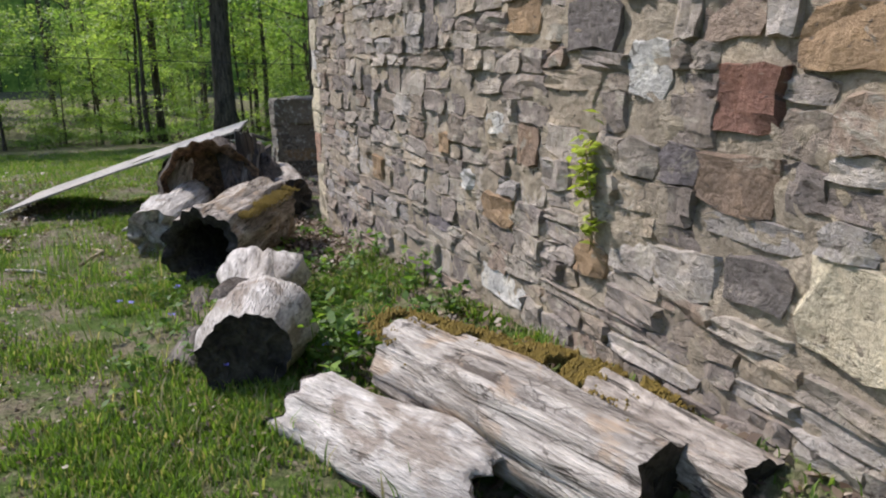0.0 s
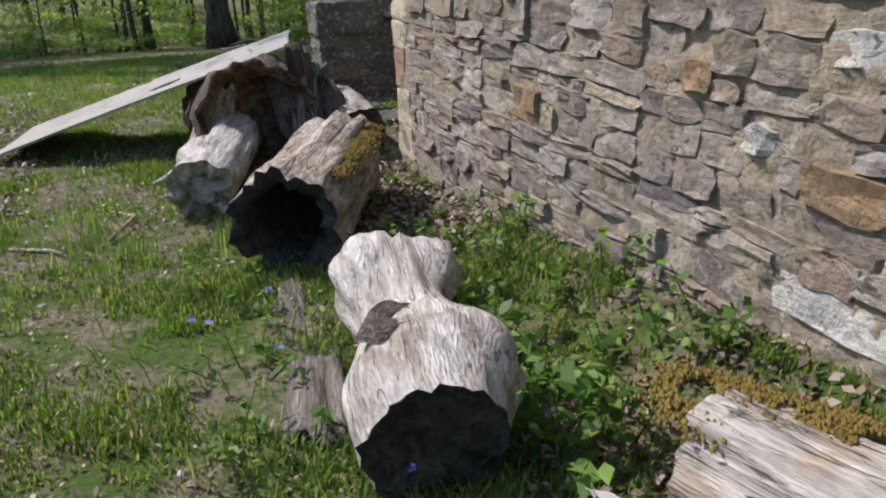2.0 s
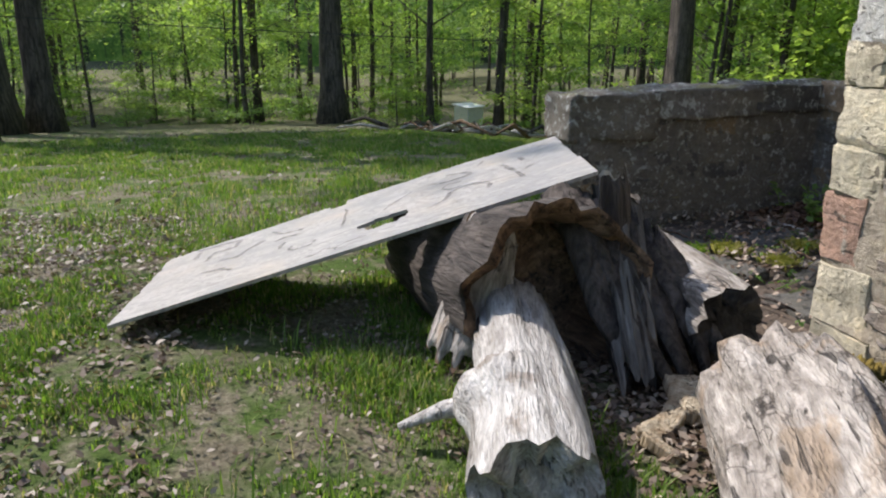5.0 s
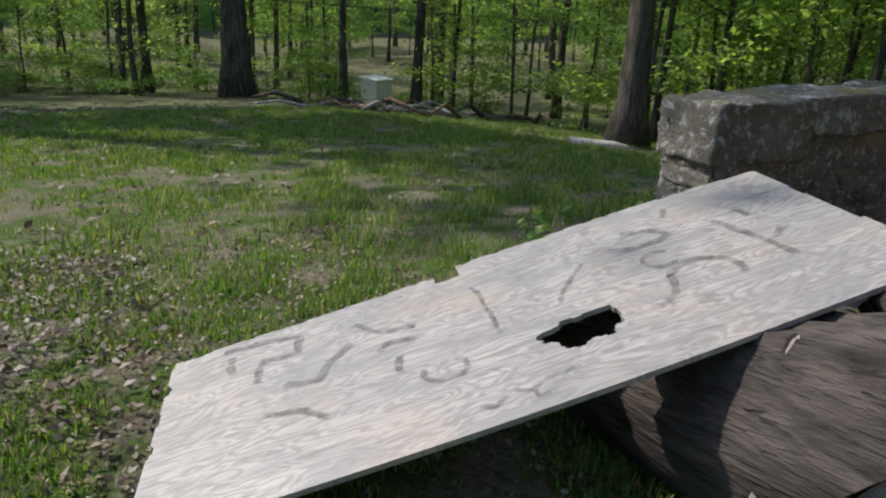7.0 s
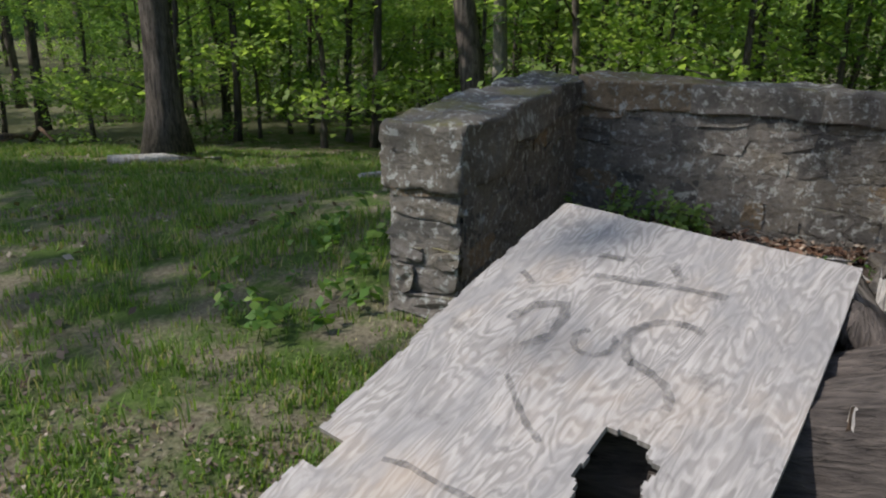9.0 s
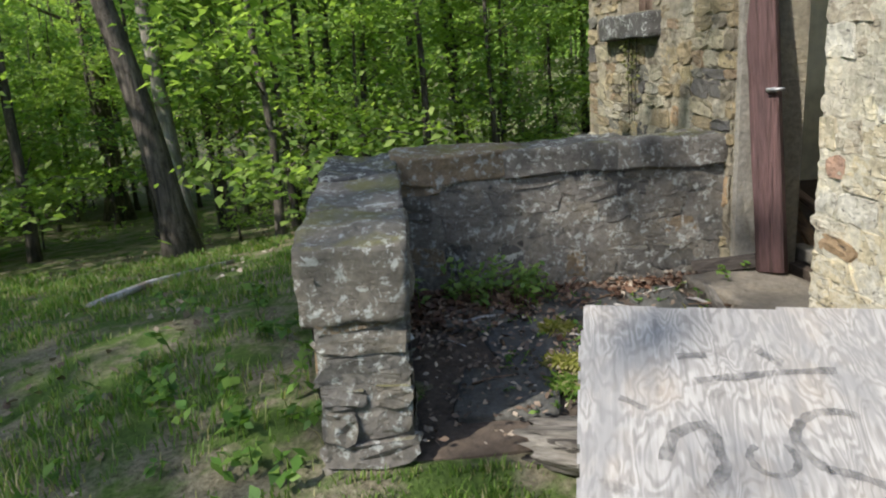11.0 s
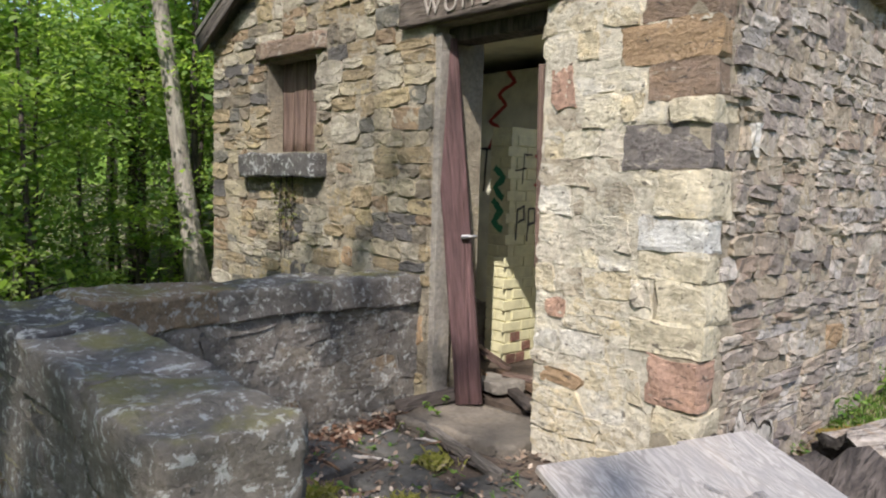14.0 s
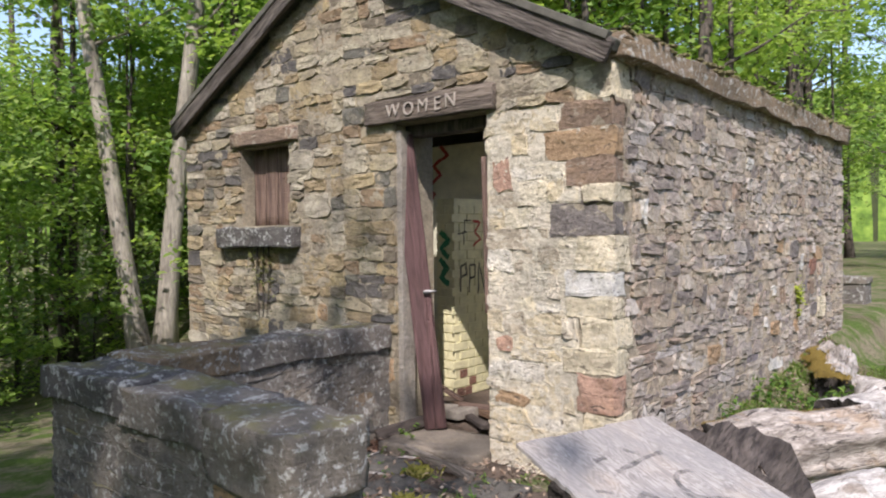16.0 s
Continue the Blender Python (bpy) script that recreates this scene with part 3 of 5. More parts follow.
for k in range(300):
    y = -LEN * k / 300 + rng.uniform(-0.05, 0.05)
    s = rng.uniform(0.012, 0.038)
    bmesh.ops.create_icosphere(moss_bm, subdivisions=1, radius=s, matrix=pose(-0.02 + rng.uniform(-0.07, 0.12), y, EAVE + 0.13 + rng.uniform(-0.02, 0.03)) @ Matrix.Diagonal((1.3, 1.6, 0.6, 1)))
me = bpy.data.meshes.new("eave_moss")
moss_bm.to_mesh(me)
moss_bm.free()
me.materials.append(simple("dull roof moss", (0.13, 0.115, 0.05), 1.0, 0.7, 40, 0, 1.0))
part("eave_moss", me, roof, "dull brown moss along the eave")
tagged(part("ceiling", box_mesh("ceiling", (WID - 0.8, LEN - 2.0, 0.05), M_PAINT, 0.0, centre=(WID / 2, -LEN / 2 - 0.6, EAVE + 0.14))), "broken plank ceiling under the roof", "ceiling", kind="structure")
tagged(part("floor", box_mesh("floor", (WID - 0.7, LEN - 0.7, 0.3), M_SOIL, 0.0, centre=(WID / 2, -LEN / 2, -0.05))), "dirt-covered floor inside the building", "floor", kind="structure")
for nm, sz, c in (("wall_lining_north", (1.7, 0.03, 2.4), (3.0, -0.40, 1.2)), ("wall_lining_west", (0.03, LEN - 0.8, 2.4), (0.40, -LEN / 2, 1.2)),
                  ("wall_lining_east", (0.03, LEN - 0.8, 2.4), (WID - 0.40, -LEN / 2, 1.2)), ("wall_lining_south", (WID - 0.8, 0.03, 2.4), (WID / 2, -2.3, 1.2))):
    tagged(part(nm, box_mesh(nm, sz, M_PAINT, 0.0, centre=c)), "dingy green-grey painted block wall", "wall", kind="structure")

# ---- forest ----
def tube(points, radii, seg=10, wob=0.0, seed=0.0, close=True):
    verts, faces = [], []
    for k, (p, rad) in enumerate(zip(points, radii)):
        p = Vector(p)
        d = (Vector(points[min(k + 1, len(points) - 1)]) - Vector(points[max(k - 1, 0)])).normalized()
        a = d.orthogonal().normalized() if abs(d.z) < 0.9 else Vector((1, 0, 0)) - d * d.x
        a.normalize()
        b = d.cross(a)
        for s in range(seg):
            t = 2 * math.pi * s / seg
            rr = rad * (1 + wob * nz(math.cos(t) * 1.6 + seed, math.sin(t) * 1.6, k * 0.35))
            verts.append(p + (a * math.cos(t) + b * math.sin(t)) * rr)
        if k:
            o = (k - 1) * seg
            faces += [(o + s, o + (s + 1) % seg, o + seg + (s + 1) % seg, o + seg + s) for s in range(seg)]
    if close:
        faces.append(tuple(range((len(points) - 1) * seg, len(points) * seg)))
        faces.append(tuple(range(seg - 1, -1, -1)))
    return verts, faces


def leaf_quads(centres, size, r, droop=0.5):
    verts, faces = [], []
    for c in centres:
        s = size * r.uniform(0.6, 1.3)
        q = Euler((r.uniform(-0.7, 0.7) - 0.2, r.uniform(-0.7, 0.7), r.uniform(0, 6.28))).to_matrix()
        k = len(verts)
        for v in ((-0.5, 0, 0), (0, -0.30, 0.06), (0.55, 0, -0.08), (0, 0.30, 0.06)):
            verts.append(c + q @ (Vector(v) * s))
        faces.append((k, k + 1, k + 2, k + 3))
    return verts, faces


def make_tree(name, seed, height, rad, lean, crown_from, spread, leaves, size, bark, leafmat, label, flare=1.5):
    r = random.Random(seed)
    root = tagged(new(name), label, "tree")
    pts, rr = [], []
    n = 14
    for k in range(n):
        t = k / (n - 1)
        pts.append(Vector((lean[0] * t * height + 0.12 * nz(seed, t * 3), lean[1] * t * height + 0.12 * nz(seed + 9, t * 3), t * height - 0.25)))
        rr.append(rad * (1 - 0.82 * t) * (1 + (flare - 1) * math.exp(-t * height / 0.35)))
    v, f = tube(pts, rr, 12, 0.25, seed)
    part("trunk", mesh_from("trunk", v, f, bark), root)
    bv, bf, tips = [], [], []
    for k in range(int(7 + height)):
        t = r.uniform(crown_from, 0.97)
        p = pts[int(t * (n - 1))]
        a = r.uniform(0, 6.28)
        ln = spread * (1.15 - t * 0.7) * r.uniform(0.6, 1.1)
        d = Vector((math.cos(a), math.sin(a), r.uniform(0.15, 0.6)))
        q = [p, p + d * ln * 0.4 + Vector((0, 0, 0.05)), p + d * ln * 0.75 + Vector((0, 0, 0.1 * ln)), p + d * ln + Vector((0, 0, -0.02 * ln))]
        b0 = rad * (1 - 0.8 * t) * 0.35
        v, f = tube(q, [b0, b0 * 0.6, b0 * 0.35, 0.01], 5)
        o = len(bv)
        bv += v
        bf += [tuple(o + i for i in g) for g in f]
        tips += [q[1].lerp(q[3], r.random()) for _ in range(5)] + [q[3]]
    tagged(part("branchwork", mesh_from("branchwork", bv, bf, bark), root), kind="stuff")
    cs = []
    while len(cs) < leaves:
        t = r.choice(tips)
        cl = r.uniform(0.25, 0.6) * spread * 0.45
        for _ in range(14):
            cs.append(t + Vector((r.gauss(0, cl), r.gauss(0, cl), r.gauss(0, cl * 0.35))))
    v, f = leaf_quads(cs, size, r)
    tagged(part("crown", mesh_from("crown", v, f, leafmat), root), kind="stuff")
    return root


def at_ground(x, y, dz=0.0):
    return (x, y, ground_z(x, y) + dz)


tall = [make_tree("forest_tree", 30 + k, 13 + 2 * (k % 3), 0.10 + 0.025 * (k % 3), ((-1) ** k * 0.02 * (k % 3), 0.015 * ((k * 2) % 3 - 1)), 0.25, 2.6, 1700, 0.20, M_TRUNK, (M_LEAF, M_LEAF2)[k % 2],
                  "tall slender forest tree in fresh spring leaf") for k in range(5)]
young = [make_tree("sapling", 60 + k, 5.5 + k, 0.05 + 0.008 * k, (0.03 * (-1) ** k, 0.02), 0.20, 1.8, 2300, 0.12, M_TRUNK, (M_LEAF, M_LEAF2, M_LEAF)[k % 3],
                   "slim young tree with bright green leaves") for k in range(4)]
big = make_tree("lawn_tree", 90, 17, 0.36, (0.0, 0.01), 0.3, 3.2, 3200, 0.30, M_TRUNK, M_LEAF, "large dark-barked tree at the edge of the lawn", 1.6)
bushes = [make_tree("bush", 70 + k, 1.3 + 0.3 * k, 0.02, (0.05, 0.03), 0.08, 0.9, 800, 0.085, M_TRUNK, (M_LEAF, M_LEAF2)[k % 2], "low leafy bush of the undergrowth") for k in range(3)]
pale2 = make_tree("pale_tree", 92, 16, 0.20, (-0.075, -0.065), 0.42, 2.4, 2200, 0.24, M_TRUNKPALE, M_LEAF2, "tall pale-barked tree beside the building")
pale = make_tree("pale_tree", 91, 16, 0.20, (0.115, 0.095), 0.42, 2.4, 2600, 0.24, M_TRUNKPALE, M_LEAF2, "tall pale-barked tree beside the building")
NAMED = [(big, 1.86, 20.0, 1.0), (big, -5.9, 20.6, 1.05), (big, 5.46, 8.55, 0.68), (pale, 10.95, -3.0, 1.0), (pale2, 10.5, -3.1, 1.0), (big, 15.5, 8.2, 0.7)]
leaning = make_tree("leaning_tree", 97, 11, 0.17, (0.03, 0.17), 0.6, 2.2, 900, 0.22, M_TRUNK, M_LEAF, "dark leaning tree at the edge of the wood", 1.9)
NAMED += [(leaning, 7.0, 4.4, 1.0), (pale, 9.6, 5.0, 0.7)]
# added tree outside the view; its crown throws shade on porch and left gable
shade_tree = make_tree("lawn_tree", 95, 21, 0.42, (0.0, 0.0), 0.76, 3.6, 2100, 0.34, M_TRUNK, M_LEAF, "very tall out-of-view tree added to shade the porch", 1.6)
NAMED += [(shade_tree, -6.5, 15.7, 1.0), (big, -6.8, 19.4, 1.2)]
used = set()
for src, x, y, s in NAMED:
    m = Matrix.Translation(at_ground(x, y)) @ pose(0, 0, 0, 0, 0, 0 if src is not big else rng.uniform(0, 360))
    ob = src if src.name not in used else copy_thing(src, m)
    used.add(src.name)
    ob.matrix_basis = m @ Matrix.Scale(s, 4)
    tagged(ob, group="trees at the lawn edge")


def in_forest(x, y):
    if y + 0.6 * x > 19.5 and y > -2:
        return True
    if x > 7.2 and y > -22:
        return True
    if y < -15 and x > -5 or (y < -9 and x > 3):
        return True
    return math.hypot(x, y) > 36


tr = random.Random(5)
spots = []
tries = 0
while len(spots) < 430 and tries < 60000:
    tries += 1
    a = tr.uniform(0, 6.283)
    d = 8 + 50 * tr.random() ** 0.8
    x, y = d * math.sin(a), d * math.cos(a)
    if x < -14 and tr.random() < 0.75 or (y < -10 and tr.random() < 0.5):
        continue
    if not in_forest(x, y) or any((x - p) ** 2 + (y - q) ** 2 < (0.6 if s else 1.7) for p, q, s in spots):
        continue
    if x < 11.5 and abs((y - 3.6) + 0.525 * (x + 1.9)) < 1.2:
        continue
    if any((x - n[1]) ** 2 + (y - n[2]) ** 2 < 2.5 for n in NAMED):
        continue
    east, south = x > 6 and 2 - 0.3 * x < y < 16, x > 6 and -16 < y
    if east and tr.random() < 0.5:
        continue
    kind = tr.choice((0, 1, 1, 1) if east else (0, 0, 1, 1, 1) if south else (0, 0, 0, 1, 1, 2))
    spots.append((x, y, kind))
for _ in range(110):
    x, y = tr.uniform(2.5, 24), tr.uniform(-26, -8.5)
    spots.append((x, y, tr.choice((0, 0, 1))))
for _ in range(105):
    x, y = tr.uniform(6.9, 18), tr.uniform(-10, 14)
    if x < 11.5 and abs((y - 3.6) + 0.525 * (x + 1.9)) < 1.6:
        continue
    if in_forest(x, y) or x > 7.0 and y < 9:
        spots.append((x, y, tr.choice((1, 1, 1, 2))))
for _ in range(60):
    x = tr.uniform(7.5, 20)
    y = tr.uniform(-15, 1.5 - 0.3 * x)
    if x < 11.5 and abs((y - 3.6) + 0.525 * (x + 1.9)) < 1.9:
        continue
    spots.append((x, y, tr.choice((0, 0, 1, 2))))
for _ in range(70):
    x = tr.uniform(-14, 15)
    spots.append((x, tr.uniform(21.0, 28) - 0.6 * x, tr.choice((1, 2, 2, 2))))
for x, y, small in spots:
    src = tr.choice((tall, young, bushes)[small])
    m = Matrix.Translation(at_ground(x, y)) @ pose(0, 0, 0, 0, 0, tr.uniform(0, 360))
    s = tr.uniform(0.75, 1.25)
    ob = src if src.name not in used else copy_thing(src, m)
    used.add(src.name)
    ob.matrix_basis = m @ Matrix.Scale(s, 4)
    tagged(ob, group=("tall trees of the wood", "young trees of the wood", "bushes of the wood")[small])


def backdrop():
    v, f = [], []
    for k in range(72):
        t = 2 * math.pi * k / 72
        for z in (-9, 16 + 3 * nz(k * 0.9, 2)):
            v.append((78 * math.cos(t), 78 * math.sin(t), z))
        f.append((2 * k, 2 * k + 1, (2 * k + 3) % 144, (2 * k + 2) % 144))
    mat, nt, b = material("far woodland")
    w = world_coords(nt)
    c = ramp(nt, noise_of(nt, w, 0.9, 8, 0.7), [(0.3, (0.04, 0.08, 0.015)), (0.5, (0.14, 0.24, 0.035)), (0.7, (0.28, 0.40, 0.07))])
    c = mix(nt, ramp(nt, noise_of(nt, world_coords(nt, (1, 1, 0.03)), 1.1, 3, 0.5), [(0.60, 0.0), (0.63, 0.85)]), c, (0.03, 0.025, 0.02))
    nt.links.new(c, b.inputs["Base Color"])
    b.inputs["Roughness"].default_value = 1.0
    tagged(part("backdrop", mesh_from("backdrop", v, f, mat)), "distant green woodland", "backdrop", kind="structure")


backdrop()


# ---- plywood sheet ----
PLY = [Vector((-2.25, 1.10, 0.05)), Vector((-0.49, 0.59, 0.645)), Vector((-0.30, 1.41, 0.65)), Vector((-2.06, 1.86, 0.03))]
px_ = (PLY[1] - PLY[0])
PL, PW_ = px_.length, ((PLY[3] - PLY[0]).length + (PLY[2] - PLY[1]).length) / 2
ux = px_.normalized()
un = ux.cross(PLY[2] - PLY[1]).normalized()
uy = un.cross(ux)
PLYM = Matrix.Translation(PLY[0]) @ Matrix((ux, uy, un)).transposed().to_4x4()
HOLE = (1.105, 0.235)


def plywood():
    root = tagged(new("plywood_sheet"), "weathered grey plywood sheet with a ragged hole leaning on stump", "plywood sheet")
    root.matrix_basis = PLYM
    nu, nv_ = 320, 146
    def inside(u, v):
        du, dv = u - HOLE[0], v - HOLE[1]
        rr = 0.102 + 0.035 * nz(math.atan2(dv, du) * 1.7, 3.3) + 0.03 * nz(du * 25, dv * 25, 1)
        if math.hypot(du * 0.92, (dv - 0.12 * du) * 1.75) < rr:
            return False
        step = 0.055 if u < 0.82 else 0.09 if u < 0.9 else 0.012
        if v > PW_ - step - 0.02 * max(0, nz(u * 6, 0.4)) - 0.015 * max(0, nz(u * 19, 2)):
            return False
        if u > PL - 0.01 - 0.018 * max(0, nz(v * 8, 5)) and v > 0.3:
            return False
        return u > 0.012 * max(0, nz(v * 14, 7)) * 2
    verts, idx, faces = [], {}, []
    def vid(i, j, low):
        key = (i, j, low)
        if key not in idx:
            u, v = PL * i / nu, PW_ * j / nv_
            w = 0.012 * math.sin(u * 1.7) + 0.01 * v * nz(u * 2, v * 2)
            idx[key] = len(verts)
            verts.append((u, v - 0.045 * math.sin(math.pi * u / PL) * (1 - v / PW_), w - (0.014 if low else 0)))
        return idx[key]
    cell = [[inside(PL * (i + 0.5) / nu, PW_ * (j + 0.5) / nv_) for j in range(nv_)] for i in range(nu)]
    for i in range(nu):
        for j in range(nv_):
            if not cell[i][j]:
                continue
            faces.append((vid(i, j, 0), vid(i + 1, j, 0), vid(i + 1, j + 1, 0), vid(i, j + 1, 0)))
            faces.append((vid(i, j + 1, 1), vid(i + 1, j + 1, 1), vid(i + 1, j, 1), vid(i, j, 1)))
            for di, dj, e in ((1, 0, ((i + 1, j), (i + 1, j + 1))), (-1, 0, ((i, j + 1), (i, j))), (0, 1, ((i + 1, j + 1), (i, j + 1))), (0, -1, ((i, j), (i + 1, j)))):
                if not (0 <= i + di < nu and 0 <= j + dj < nv_ and cell[i + di][j + dj]):
                    (a, b), (c, d) = e
                    faces.append((vid(a, b, 0), vid(a, b, 1), vid(c, d, 1), vid(c, d, 0)))
    part("sheet", mesh_from("sheet", verts, faces, M_PLY, flat=True), root)
    return root


ply = plywood()


def stroke(parent, name, pts, width, mat, label=""):
    """A painted stroke on a local plane of the parent."""
    fine = []
    for k in range(len(pts) - 1):
        for q in range(5):
            p = Vector(pts[k]).lerp(Vector(pts[k + 1]), q / 5)
            fine.append((p.x + 0.012 * nz(p.x * 14, p.y * 14, 1), p.y + 0.012 * nz(p.x * 14, p.y * 14, 6), p.z))
    pts = fine + [tuple(pts[-1])]
    verts, faces = [], []
    for k, p in enumerate(pts):
        a, b = Vector(pts[max(k - 1, 0)]), Vector(pts[min(k + 1, len(pts) - 1)])
        d = (b - a).normalized()
        s = Vector((-d.y, d.x, 0)) * width / 2 * rng.uniform(0.7, 1.15)
        verts += [Vector(p) + s, Vector(p) - s]
        if k:
            faces.append((2 * k - 2, 2 * k - 1, 2 * k + 1, 2 * k))
    return part(name, mesh_from(name, verts, faces, mat), parent, label)


# ---- logs ----
def log(name, a, b, r0, r1, bark, cut, label, category="log", furrow=0.12, bulge=(), hollow=0.0, flat=1.0, seed=1.0, rag=0.03, depth=0.5, slope=0.0):
    a, b = Vector(a), Vector(b)
    ln = (b - a).length
    root = tagged(new(name), label, category)
    root.matrix_basis = Matrix.Translation(a) @ (b - a).to_track_quat('Z', 'Y').to_matrix().to_4x4()
    seg, n = 44, max(18, int(ln / 0.035))
    def rad(t, ang):
        c, s = math.cos(ang), math.sin(ang)
        q = (r0 + (r1 - r0) * t) * (1 + 0.16 * nz(c * 0.9 + seed, s * 0.9, t * ln * 1.6) + furrow * nz(c * 4.5 + seed, s * 4.5, t * ln * 1.2) + 0.05 * nz(c * 11, s * 11 + seed, t * ln * 5))
        for bt, ba, bs, bw in bulge:
            q += bs * math.exp(-((t - bt) * ln / bw) ** 2) * max(0, math.cos(ang - ba)) ** 2
        return q
    def ring(t, k, scale=1.0, dz=0.0):
        out = []
        for i in range(seg):
            ang = 2 * math.pi * i / seg
            q = rad(t, ang) * scale
            z = t * ln + dz
            if slope and t < 0.5:
                cut_z = slope * q * math.sin(ang) + dz
                z = cut_z if k == 0 else max(z, cut_z + 0.002 * k)
            if k == 0:
                z += rag * nz(math.cos(ang) * 3, math.sin(ang) * 3, seed)
            if k == n:
                z += rag * nz(math.cos(ang) * 3, math.sin(ang) * 3, seed + 5)
            out.append(Vector((q * math.cos(ang), q * math.sin(ang) * flat, z)))
        return out
    verts, faces = [], []
    for k in range(n + 1):
        verts += ring(k / n, k)
        if k:
            o = (k - 1) * seg
            faces += [(o + i, o + (i + 1) % seg, o + seg + (i + 1) % seg, o + seg + i) for i in range(seg)]
    part("bark", mesh_from("bark", verts, faces, bark), root)
    for end, k in ((0.0, 0), (1.0, n)):
        v, f = list(ring(end, k)), []
        steps = [0.93, 0.75, 0.5] if not hollow else [0.9, (1 + hollow) / 2, hollow]
        sgn = 1 if end == 0 else -1
        for q, sc in enumerate(steps):
            rr = ring(end, k, sc, sgn * (0.004 + 0.006 * q))
            for i, p in enumerate(rr):
                p.z += 0.008 * nz(p.x * 30, p.y * 30, seed)
            v += rr
        if hollow:
            deep = ring(end, k, hollow * 0.9, sgn * min(0.45 * ln, depth))
            v += deep
        rows = len(v) // seg
        for q in range(1, rows):
            o = (q - 1) * seg
            for i in range(seg):
                g = (o + i, o + (i + 1) % seg, o + seg + (i + 1) % seg, o + seg + i)
                f.append(g if end else g[::-1])
        last = tuple(range((rows - 1) * seg, rows * seg))
        f.append(last if end else last[::-1])
        me = mesh_from("cut_end", v, f, cut)
        part("cut_end", me, root, "dark weathered sawn end")
    return root


def knot(parent, at, size, label):
    """A ringed knot whose rim follows the round of the log."""
    seg, rows = 28, [(0.0, -0.012), (0.18, -0.010), (0.30, 0.004), (0.42, -0.004), (0.55, 0.008), (0.66, 0.0), (0.80, 0.012), (0.92, 0.004), (1.1, -0.02)]
    v, f = [], []
    for q, (t, h) in enumerate(rows):
        for i in range(seg):
            g = 2 * math.pi * i / seg
            w = t * (1 + 0.3 * nz(math.cos(g) * 1.5, math.sin(g) * 1.5, 2.0 + 0.3 * t))
            x, y = size[0] * w * math.cos(g), size[1] * w * math.sin(g)
            side = 0.96 * x - 0.28 * y
            v.append(Vector((x, y, h + 0.004 * nz(x * 60, y * 60, 1.0) - side * side / (2 * size[2]))))
            if q:
                o = (q - 1) * seg
                f.append((o + i, o + seg + i, o + seg + (i + 1) % seg, o + (i + 1) % seg))
    me = mesh_from("knot", v, f, M_KNOT)
    part("knot", me, parent, label, m=parent.matrix_basis.inverted() @ Matrix.Translation(at))



def rest(x, y, r):
    return (x, y, ground_z(x, y) + r)


log2 = log("log", (-0.96, -2.72, 0.145), (-0.74, -1.84, 0.155), 0.165, 0.15, M_GREYWOOD, M_CUT, "short silvered log with a knot and a dark sawn end", bulge=((0.95, 0.4, 0.06, 0.16), (0.95, 2.8, 0.06, 0.16), (0.58, 0.0, -0.02, 0.13), (0.60, 3.14, -0.05, 0.13), (0.22, 0.0, 0.04, 0.16), (0.26, 3.0, 0.11, 0.15), (0.30, 1.57, 0.03, 0.14)), seed=2.3, furrow=0.2)
log("log", (-0.44, -3.0, 0.15), (-0.21, -4.15, 0.20), 0.15, 0.16, M_CHECKED, M_CUT, "long silvered log with golden moss along its back", bulge=((0.5, 2.0, 0.03, 0.2),), seed=5.1, furrow=0.2)
log("log", (-0.13, -3.75, 0.27), (-0.10, -4.30, 0.29), 0.09, 0.085, M_BARK, M_CUT, "dark barked log wedged against the wall", seed=8.1, furrow=0.3)
log("log", (-0.98, -1.29, 0.20), (-0.45, -0.36, 0.20), 0.215, 0.20, M_BARK, M_CUT, "hollow log with flaking bark and yellow moss", rag=0.07, hollow=0.72, seed=3.7, furrow=0.28)
log("log", (-1.20, -0.46, 0.125), (-0.84, 0.52, 0.16), 0.15, 0.13, M_GREYWOOD, M_GREYWOOD, "pale barkless log with a broken stub", bulge=((0.35, 0.5, 0.07, 0.08),), seed=6.2, rag=0.16, slope=-0.25)
log("log", (-0.17, 0.19, 0.165), (-0.18, 0.74, 0.22), 0.15, 0.145, M_BARK, M_CUT, "split pale brown log leaning on the stump", seed=9.4, flat=0.95, rag=0.05)

